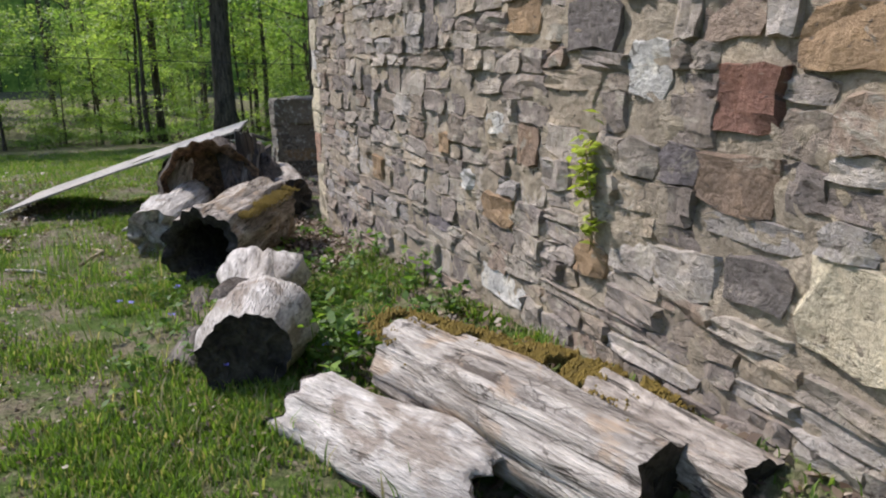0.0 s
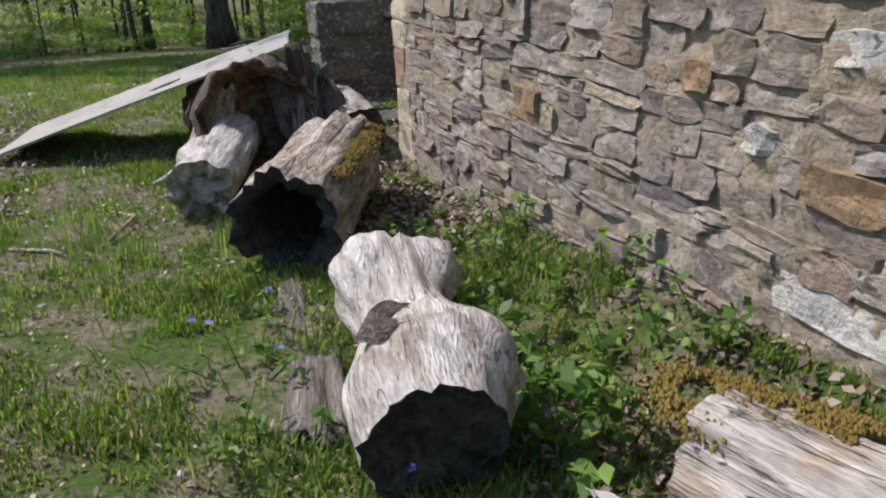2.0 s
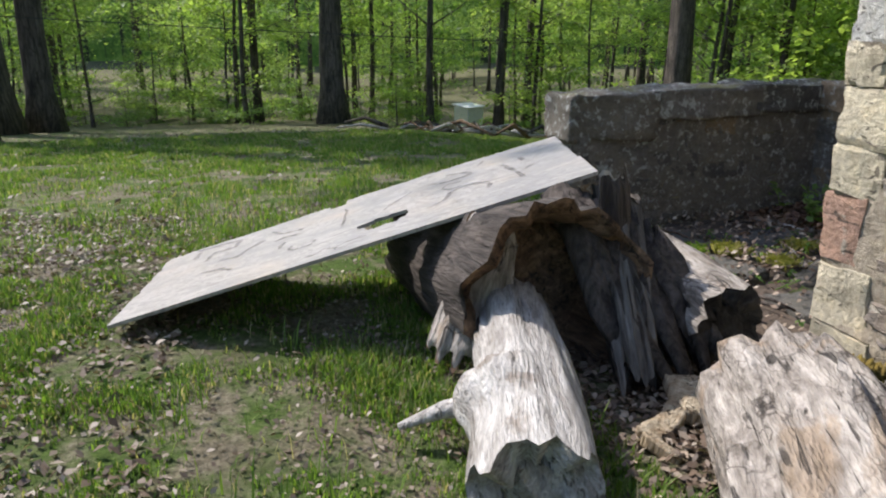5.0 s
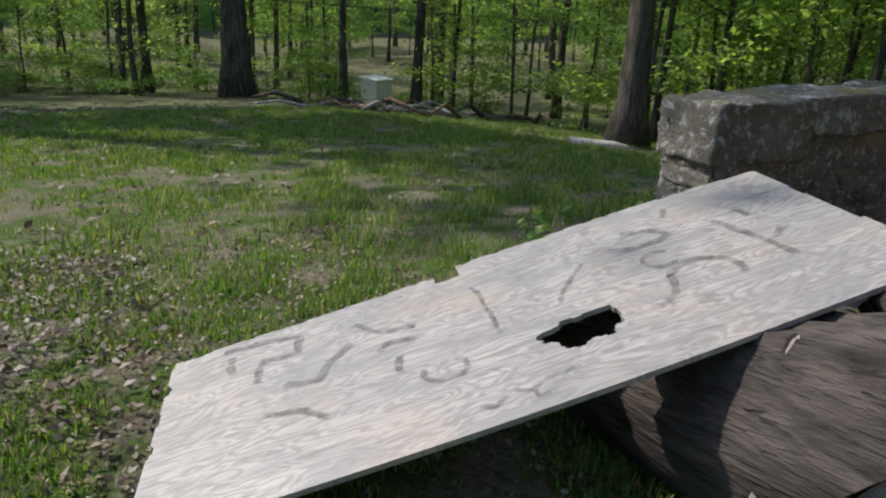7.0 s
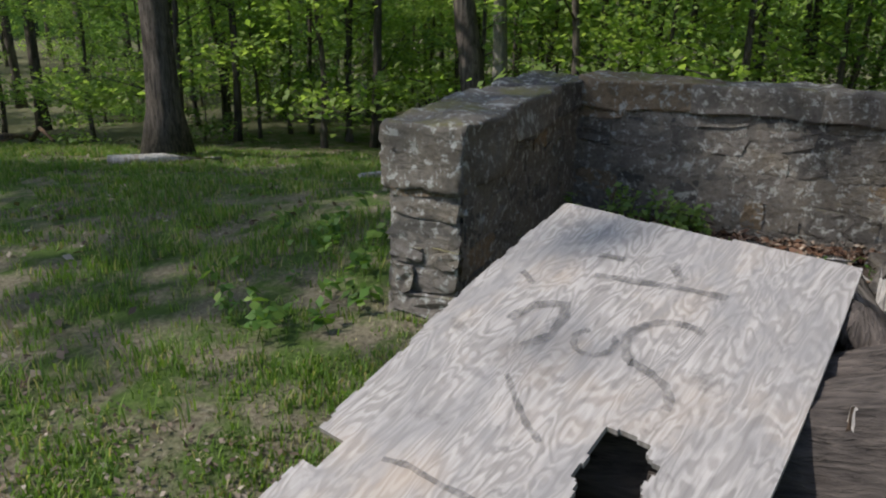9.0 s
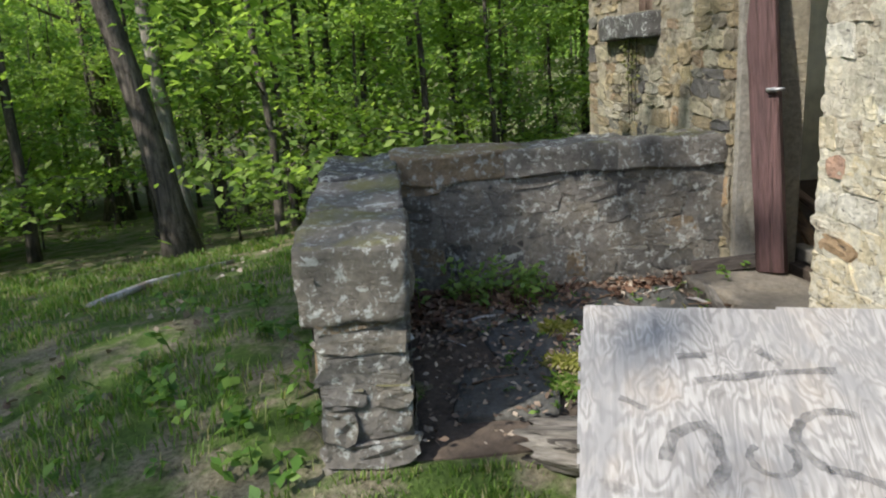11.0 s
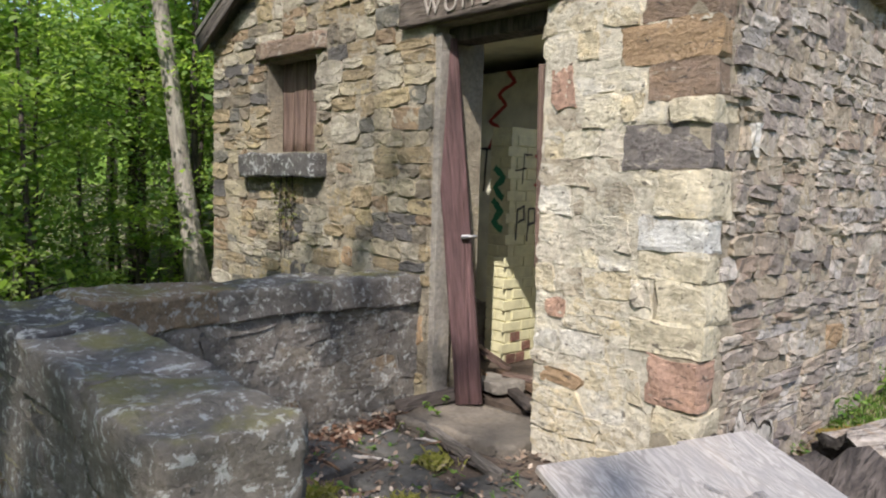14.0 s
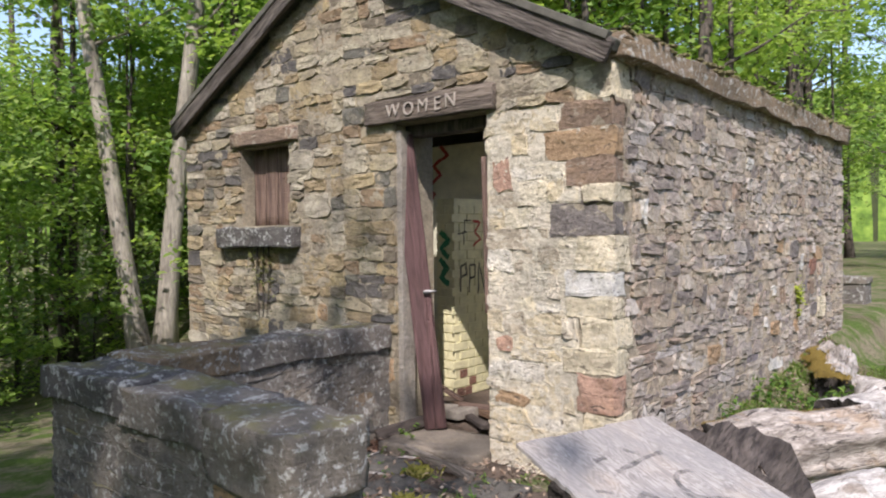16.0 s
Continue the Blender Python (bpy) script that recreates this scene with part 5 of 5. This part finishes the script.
# ---- quoins and rubble of the building ----
QUOINS = [(0.05, 0.20, 0.30, 0.42, M_CREAM), (0.25, 0.20, 0.24, 0.34, M_CREAM), (0.45, 0.21, 0.28, 0.24, M_PINK), (0.66, 0.15, 0.40, 0.28, M_CREAM), (0.81, 0.17, 0.26, 0.36, M_CREAM), (0.98, 0.12, 0.36, 0.22, M_CREAM),
          (1.10, 0.14, 0.38, 0.22, M_PALE), (1.24, 0.20, 0.28, 0.30, M_CREAM), (1.44, 0.19, 0.48, 0.20, M_DARK), (1.63, 0.10, 0.24, 0.40, M_CREAM), (1.73, 0.15, 0.36, 0.22, M_BROWN), (1.88, 0.16, 0.54, 0.20, M_ORANGE), (2.04, 0.15, 0.40, 0.26, M_BROWN), (2.19, 0.20, 0.28, 0.4, M_CREAM)]
QUOINS = [(z, h, g * 0.80, w * 0.55, m) for z, h, g, w, m in QUOINS]
for k, (z, h, gx, sy, mat) in enumerate(QUOINS):
    me = box_mesh("quoin", (gx + 0.015, sy + 0.015, h + 0.004), mat, 0.06, 0.02, 6, k * 2.1)
    me.polygons.foreach_set("use_smooth", [False] * len(me.polygons))
    part("quoin", me, wall_north, m=pose(gx / 2 - 0.0075, -sy / 2 + 0.0075, z + h / 2, 0, rng.uniform(-1.5, 1.5), 0))
gaps_n = [(0, z - 0.005, gx + 0.01, z + h + 0.005) for z, h, gx, sy, mat in QUOINS]
gaps_w = [(LEN - sy - 0.01, z - 0.005, LEN, z + h + 0.005) for z, h, gx, sy, mat in QUOINS]
# set stones of note: along the wall from its far end, and height
def note(y, z, w, h, mat):
    s = LEN + y
    return (s - w / 2, z - h / 2, s + w / 2, z + h / 2, mat)
NOTES = [note(-4.06, 1.11, 0.19, 0.15, M_RED), note(-3.71, 1.17, 0.17, 0.16, M_PALE), note(-4.13, 0.71, 0.19, 0.12, M_DARK), note(-4.05, 0.92, 0.26, 0.13, M_BROWN), note(-4.30, 1.24, 0.26, 0.13, M_ORANGE), note(-4.38, 0.70, 0.26, 0.22, M_CREAM),
         note(-3.50, 0.60, 0.16, 0.11, M_ORANGE), note(-2.37, 0.84, 0.11, 0.10, M_ORANGE), note(-2.88, 0.64, 0.24, 0.12, M_ORANGE), note(-3.08, 0.90, 0.16, 0.15, M_BROWN), note(-2.84, 0.96, 0.15, 0.09, M_PALE), note(-2.62, 0.71, 0.10, 0.08, M_PALE),
         note(-1.45, 0.60, 0.20, 0.13, M_ORANGE), note(-2.22, 1.30, 0.18, 0.14, M_DARK), note(-1.29, 1.04, 0.14, 0.12, M_DARK), note(-0.36, 1.58, 0.10, 0.14, M_PALE), note(-2.22, 1.98, 0.12, 0.10, M_PALE), note(-3.45, 1.30, 0.26, 0.16, M_DARK), note(-3.05, 1.33, 0.22, 0.12, M_ORANGE), note(-2.9, 0.34, 0.36, 0.11, M_PALE)]
gw = gaps_w + [n_[:4] for n_ in NOTES]
lay_stones(wall_west, (0, -LEN, 0), (0, 1, 0), (-1, 0, 0), LEN, -0.05, 2.40, lambda s: 2.40, gw, NOTES, M_STONE, 21, lambda a, b: abs(a - 2.4) + 0.6 * abs(b - 0.9), 0.028, (0.10, 0.40, 0.045, 0.15))
mortar_face(wall_west, (0, -LEN, 0), (0, 1, 0), (-1, 0, 0), LEN, -0.3, 2.40, lambda s: 2.40, [(g[0] + 0.025, g[1] + 0.022, g[2], g[3] - 0.022) for g in gaps_w], M_MORTAR, 1.6)
NOTEG = [(0.55, 0.42, 0.80, 0.50, M_ORANGE), (2.36, 0.82, 2.48, 0.94, M_ORANGE), (1.66, 0.42, 1.80, 0.60, M_ORANGE), (2.30, 1.60, 2.62, 1.78, M_GABLE), (0.66, 1.72, 0.80, 1.92, M_PINK), (0.66, 0.74, 0.78, 0.84, M_PINK)]
gn = gaps_n + [DOOR, (0.74, 2.20, 1.92, 2.40), WINDOW, (2.66, 1.35, 3.73, 1.55), (2.66, 2.2, 3.58, 2.34)] + [n_[:4] for n_ in NOTEG]
# pier right of the door: paler stone and mortar carry its sunlight
PIER = (0.0, -0.1, 0.85, 2.20)
lay_stones(wall_north, (0, 0, 0), (1, 0, 0), (0, 1, 0), 0.85, 0.0, 2.20, lambda x: 2.25, gaps_n + [n_[:4] for n_ in NOTEG], [n_ for n_ in NOTEG if n_[2] < 0.85], M_CREAM_LIT, 25, lambda a, b: b, 0.018, (0.10, 0.42, 0.07, 0.20), 3)
lay_stones(wall_north, (0, 0, 0), (1, 0, 0), (0, 1, 0), WID, 0.0, RIDGE, gable_top, gn + [PIER], [n_ for n_ in NOTEG if n_[2] > 0.85], M_GABLE, 22, lambda a, b: abs(a - 1.2) + 0.4 * abs(b - 1.3), 0.024, (0.11, 0.40, 0.06, 0.17), 3)
mortar_face(wall_north, (0, 0, 0), (1, 0, 0), (0, 1, 0), 0.85, -0.2, 2.20, lambda x: 2.20, [(0, g[1] + 0.022, g[2] - 0.025, g[3] - 0.022) for g in gaps_n], M_MORTAR_LIT, 1.15)
mortar_face(wall_north, (0, 0, 0), (1, 0, 0), (0, 1, 0), WID, -0.2, RIDGE, gable_top, [DOOR, WINDOW, PIER], M_MORTAR_G, 1.15)

# ---- grass, leaves, weeds ----
def covered(x, y):
    return x > -0.03 and -LEN < y < 0.02 and x < WID or (0.0 < x < 2.05 and 0 <= y < 2.15)


def blades(n, area, h0, h1, seed, dens):
    r = random.Random(seed)
    v, f = [], []
    k = 0
    while k < n:
        x, y = r.uniform(*area[0]), r.uniform(*area[1])
        if covered(x, y):
            continue
        if x > -0.75 and -1.3 < y < 0.9:
            continue
        if r.random() * 1.1 > min(x - area[0][0], y - area[1][0], area[1][1] - y):
            continue
        d = 0.5 + 1.0 * nz(x * 0.8 + seed, y * 0.8) + 1.5 * nz(x * 2.6, y * 2.6, seed) + 0.7 * nz(x * 9, y * 9, seed)
        if r.random() > d * dens:
            continue
        k += 1
        z = ground_z(x, y)
        a = r.uniform(0, 6.28)
        h = r.uniform(h0, h1) * (0.6 + 0.7 * max(0, d))
        w = r.uniform(0.0015, 0.0035) * (1 + 0.12 * math.hypot(x + 1.6, y))
        lx, ly = math.cos(a) * h * r.uniform(0.2, 0.8), math.sin(a) * h * r.uniform(0.2, 0.8)
        o = len(v)
        sx, sy = -math.sin(a) * w, math.cos(a) * w
        v += [(x - sx, y - sy, z - 0.01), (x + sx, y + sy, z - 0.01), (x + lx * 0.35 + sx * 0.8, y + ly * 0.35 + sy * 0.8, z + h * 0.6), (x + lx * 0.35 - sx * 0.8, y + ly * 0.35 - sy * 0.8, z + h * 0.6), (x + lx, y + ly, z + h * 0.95)]
        f += [(o, o + 1, o + 2, o + 3), (o + 3, o + 2, o + 4)]
    return v, f


v1, f1 = blades(170000, ((-4.5, 0.0), (-4.8, 3.0)), 0.010, 0.046, 3, 0.9)
v2, f2 = blades(150000, ((-8, 7), (2.0, 15)), 0.022, 0.065, 4, 1.0)
v3, f3 = blades(2200, ((-2.1, -0.6), (-4.2, 1.3)), 0.03, 0.10, 5, 0.3)
for v, f in ((v1, f1), (v2, f2), (v3, f3)):
    tagged(part("grass", mesh_from("grass", v, f, M_GRASS)), "uneven tufts of spring grass and straw", "grass", kind="stuff")


def litter(n, area, seed, size, test=None):
    r = random.Random(seed)
    cs = []
    while len(cs) < n:
        x, y = r.uniform(*area[0]), r.uniform(*area[1])
        if (covered(x, y) and not (0.05 < x < 1.68 and 0.05 < y < 1.8)) or nz(x * 1.1 + seed, y * 1.1) + r.uniform(-0.3, 0.5) < 0:
            continue
        z = ground_z(x, y) if not covered(x, y) else 0.075
        cs.append(Vector((x, y, z + r.uniform(0.004, 0.03))))
    return leaf_quads(cs, size, r)


for n, ar, sd, sz in ((4200, ((-0.85, -0.02), (-4.6, 0.6)), 1, 0.036), (22000, ((-4.6, -0.9), (-4.5, 3.5)), 2, 0.022), (2600, ((-1.0, -0.03), (-1.3, 0.7)), 9, 0.034), (1500, ((0.05, 1.68), (0.05, 1.8)), 3, 0.03), (4500, ((-6, 9), (3, 18)), 4, 0.06), (7500, ((-5, -2.0), (0.0, 4.2)), 6, 0.036)):
    v, f = litter(n, ar, sd, sz)
    tagged(part("leaf_litter", mesh_from("leaf_litter", v, f, M_LITTER2 if sd in (3, 9) else M_LITTER)), "scattered dry brown dead leaves", "dead leaves", kind="stuff")


def weeds(n, area, seed, h0, h1, leaf, mat, name="weeds", label="leafy green weeds at the foot of the wall"):
    r = random.Random(seed)
    v, f = [], []
    for _ in range(n):
        x, y = r.uniform(*area[0]), r.uniform(*area[1])
        z = ground_z(x, y) if not covered(x, y) else 0.06
        h = r.uniform(h0, h1)
        p = Vector((x, y, z))
        q = p + Vector((r.gauss(0, 0.05), r.gauss(0, 0.05), h))
        sv, sf = tube([p, p.lerp(q, 0.5), q], [0.003, 0.0025, 0.0015], 4, close=False)
        o = len(v)
        v += sv
        f += [tuple(o + i for i in g) for g in sf]
        cs = []
        for k in range(int(5 + h * 40)):
            t = r.uniform(0.25, 1.0)
            a = r.uniform(0, 6.28)
            cs.append(p.lerp(q, t) + Vector((math.cos(a), math.sin(a), 0.1)) * leaf * r.uniform(0.3, 1.1))
        lv, lf = leaf_quads(cs, leaf * 1.25, r)
        o = len(v)
        v += lv
        f += [tuple(o + i for i in g) for g in lf]
    tagged(part(name, mesh_from(name, v, f, mat)), label, "weeds", kind="stuff")


weeds(62, ((-0.68, -0.06), (-2.75, -1.25)), 1, 0.06, 0.22, 0.035, M_WEED)
weeds(30, ((-1.45, -1.0), (-2.7, -1.2)), 2, 0.05, 0.14, 0.028, M_WEED)
weeds(26, ((-0.75, -0.5), (-2.9, -2.0)), 3, 0.12, 0.28, 0.045, M_WEED)
weeds(22, ((-0.5, -0.05), (-1.2, -0.2)), 4, 0.03, 0.10, 0.03, M_WEED)
weeds(26, ((1.35, 1.66), (1.05, 1.75)), 5, 0.10, 0.26, 0.045, M_LEAF2, "vine", "dark green vine in the porch corner")
weeds(10, ((1.4, 1.62), (-0.1, 0.1)), 6, 0.05, 0.12, 0.03, M_WEED, "weeds", "small weeds growing on the door step")
weeds(60, ((0.1, 1.5), (0.2, 1.5)), 7, 0.02, 0.06, 0.02, M_WEED, "weeds", "low moss and weeds between flagstones")
weeds(45, ((-0.4, 2.2), (2.2, 3.2)), 8, 0.06, 0.2, 0.05, M_WEED, "weeds", "green weeds outside the porch wall")
# the yellow-green plant that grows out of the wall
pr = random.Random(8)
cs = [Vector((-0.05 + pr.gauss(0, 0.015), -3.50 + pr.gauss(0, 0.03), 0.88 + pr.gauss(0, 0.055))) for _ in range(70)] + [Vector((-0.04, -3.52 + pr.gauss(0, 0.02), 0.72 + pr.gauss(0, 0.02))) for _ in range(16)]
wp = tagged(new("wall_plant"), "small yellow-green plant growing from the wall", "plant")
part("leaves", mesh_from("leaves", *leaf_quads(cs, 0.045, pr), leaf_material("yellow-green leaves", [(0.0, (0.20, 0.26, 0.03)), (1.0, (0.40, 0.46, 0.08))], 0.4)), wp)
part("stem", mesh_from("stem", *tube([(-0.02, -3.50, 0.62), (-0.04, -3.52, 0.75), (-0.05, -3.49, 0.95)], [0.006, 0.005, 0.003], 6), M_FRESH), wp)
fl = []
for k in range(14):
    x, y = pr.uniform(-1.5, -0.4), pr.uniform(-2.9, -1.6)
    fl += [Vector((x, y, ground_z(x, y) + 0.13)) + Vector((pr.gauss(0, 0.006), pr.gauss(0, 0.006), 0)) for _ in range(5)]
tagged(part("flowers", mesh_from("flowers", *leaf_quads(fl, 0.022, pr), M_BLUE)), "tiny blue wild flowers in the grass", "flowers", kind="stuff")

# ---- sticks and fallen limbs ----
def stick(pts, r, mat, label, group=""):
    pts = [Vector((x, y, ground_z(x, y) + dz)) if not covered(x, y) else Vector((x, y, 0.07 + dz)) for x, y, dz in pts]
    v, f = tube(pts, [r, r * 0.9, r * 0.5][:len(pts)] if len(pts) == 3 else [r] * len(pts), 7, 0.3)
    tagged(part("stick", mesh_from("stick", v, f, mat)), label, "stick", group)


stick([(-1.62, -0.60, 0.02), (-1.50, -0.38, 0.03), (-1.60, -0.20, 0.02)], 0.010, M_FRESH, "thin pale curved twig on the grass")
stick([(-2.02, -0.5, 0.01), (-1.85, -0.62, 0.015), (-1.7, -0.8, 0.01)], 0.008, M_GREYWOOD, "thin grey twig on the grass")
stick([(3.2, 4.1, 0.03), (3.9, 3.9, 0.04), (4.9, 3.4, 0.03)], 0.035, M_GREYWOOD, "long pale fallen limb on the lawn")
stick([(4.0, 8.1, 0.05), (4.5, 7.7, 0.06), (5.0, 7.2, 0.05)], 0.07, M_GREYWOOD, "pale fallen limb beside the tree")
sr = random.Random(12)
for k in range(34):
    x, y, a, l = sr.uniform(0.25, 1.6), sr.uniform(0.1, 1.7), sr.uniform(0, 6.28), sr.uniform(0.08, 0.24)
    stick([(x, y, 0.005), (x + math.cos(a) * l / 2, y + math.sin(a) * l / 2, 0.014), (min(1.66, x + math.cos(a) * l), y + math.sin(a) * l, 0.005)], sr.uniform(0.004, 0.010), sr.choice((M_DARKWOOD, M_BROWNROT, M_GREYWOOD)), "small brown stick on the porch floor", "sticks on the porch floor")
for k in range(40):
    x, y, a, l = sr.uniform(2.0, 7.5), sr.uniform(13.5, 17.5), sr.uniform(0, 6.28), sr.uniform(0.5, 2.2)
    stick([(x, y, 0.05), (x + math.cos(a) * l / 2, y + math.sin(a) * l / 2, 0.25 * sr.random() + 0.08), (x + math.cos(a) * l, y + math.sin(a) * l, 0.1)], sr.uniform(0.02, 0.06), sr.choice((M_TRUNK, M_GREYWOOD, M_BROWNROT)), "fallen branch at the edge of the wood", "fallen branches at the wood edge")

# ---- far things ----
wv_, wf_ = tube([(-20 + 3 * k, 18.0, 2.05 - 0.052 * 3 * k + 0.006 * (k - 5) ** 2) for k in range(11)], [0.012] * 11, 5)
tagged(part("overhead_wire", mesh_from("overhead_wire", wv_, wf_, M_WIRE)), "thin dark wire strung between the trees", "wire")

post = tagged(new("stone_post"), "short square stone post standing on the lawn", "post")
part("post_body", box_mesh("post_body", (0.40, 0.40, 0.85), M_GREY, 0.04, 0.02, 8, 2.0), post, m=pose(0.41, -8.0, 0.36))
part("post_cap", box_mesh("post_cap", (0.44, 0.44, 0.10), M_GREY, 0.04, 0.015, 6, 5.0), post, m=pose(0.41, -8.0, 0.76))
shed = tagged(new("shed"), "small white shed glimpsed between far trees", "shed")
sx, sy, sz = at_ground(8.6, 27.0)
part("wall", box_mesh("wall", (0.9, 0.8, 0.8), M_WHITE, 0.02), shed, m=pose(sx, sy, sz + 0.4, 0, 0, 25))
part("shed_roof", box_mesh("shed_roof", (1.05, 0.95, 0.06), M_WHITE, 0.01), shed, m=pose(sx, sy, sz + 0.84, 6, 0, 25))

for k, (a, b) in enumerate((((0.95, -0.50, 0.13), (1.75, -0.75, 0.15)), ((1.0, -0.85, 0.13), (1.6, -0.62, 0.18)), ((1.1, -0.30, 0.15), (1.5, -0.55, 0.14)), ((1.7, -0.55, 0.14), (2.3, -0.7, 0.3)), ((1.75, -0.85, 0.14), (2.2, -0.6, 0.45)))):
    board("floor_board", a, b, 0.07, 0.03, (M_BROWNROT, M_OLDBOARD, M_DARKWOOD)[k % 3], "broken brown board lying on the dirty floor", "board", (0, 0, 1))

vr = random.Random(31)
vc = [Vector((3.12 + vr.gauss(0, 0.07) + 0.1 * math.sin(q * 0.2), 0.035 + abs(vr.gauss(0, 0.012)), 1.36 - abs(vr.gauss(0, 0.22)))) for q in range(150)]
wv2 = tagged(new("wall_vine"), "thin dull green vine hanging below the window", "vine")
part("leaves", mesh_from("leaves", *leaf_quads(vc, 0.035, vr), leaf_material("dull vine leaves", [(0.0, (0.07, 0.075, 0.025)), (1.0, (0.16, 0.17, 0.05))], 0.2)), wv2)
for q in range(3):
    part("stem", mesh_from("stem", *tube([(3.05 + 0.07 * q, 0.03, 1.40), (3.03 + 0.09 * q, 0.04, 1.15), (3.08 + 0.05 * q, 0.035, 0.80)], [0.006, 0.005, 0.003], 5), M_DARKWOOD), wv2)

# ---- rubble behind the door, tufts and leaves on the porch ----
rubble = tagged(part("rubble_block", box_mesh("rubble_block", (0.34, 0.26, 0.36), M_CONC, 0.10, 0.03, 9, 3.3), m=pose(2.62, -1.35, 0.28, 4, -3, 24)), "broken grey concrete block on the dirty floor", "rubble")
tagged(part("rubble_block", box_mesh("rubble_block", (0.42, 0.24, 0.07), M_CONC, 0.05, 0.014, 7, 6.1), m=pose(1.62, -0.52, 0.135, 0, 6, -12)), "broken flat slab of grey concrete indoors", "rubble")


def tuft(x, y, n, h, mat, seed):
    r = random.Random(seed)
    v, f = [], []
    for _ in range(n):
        px, py, a, q = x + r.gauss(0, 0.035), y + r.gauss(0, 0.035), r.uniform(0, 6.28), h * r.uniform(0.5, 1.1)
        c, d, w = math.cos(a), math.sin(a), 0.002
        o = len(v)
        v += [(px - d * w, py + c * w, 0.06), (px + d * w, py - c * w, 0.06), (px + c * q * 0.3, py + d * q * 0.3, 0.06 + q * 0.7), (px + c * q * 0.8, py + d * q * 0.8, 0.06 + q * 0.9)]
        f += [(o, o + 1, o + 2), (o + 1, o + 3, o + 2)]
    tagged(part("grass_tuft", mesh_from("grass_tuft", v, f, mat)), "small tuft of grass between the flagstones", "grass tuft", kind="stuff")


M_DRYGRASS = leaf_material("yellow-green grass", [(0.0, (0.16, 0.18, 0.03)), (0.6, (0.26, 0.26, 0.06)), (1.0, (0.40, 0.36, 0.16))], 0.3)
for k, (x, y) in enumerate(((1.02, 1.12), (0.62, 1.18), (0.72, 0.92), (0.42, 1.22), (0.98, 0.52))):
    tuft(x, y, 260, 0.055, M_GRASS if k == 3 else M_DRYGRASS, 40 + k)
lr = random.Random(77)
pile = [Vector((1.68 - abs(lr.gauss(0, 0.22)), 1.80 - abs(lr.gauss(0, 0.35)), 0.07 + abs(lr.gauss(0, 0.02)))) for _ in range(1500)]
pile += [Vector((1.66 - abs(lr.gauss(0, 0.10)), lr.uniform(0.1, 1.7), 0.065 + abs(lr.gauss(0, 0.012)))) for _ in range(600)]
pile = [p for p in pile if p.x > 0.1 and p.y > 0.1]
M_RUST = leaf_material("rust-brown dead leaves", [(0.0, (0.07, 0.035, 0.022)), (0.5, (0.16, 0.085, 0.05)), (1.0, (0.28, 0.18, 0.12))], 0.0)
tagged(part("leaf_litter", mesh_from("leaf_litter", *leaf_quads(pile, 0.045, lr), M_RUST)), "rust-brown dead leaves drifted in the porch corner", "dead leaves", kind="stuff")
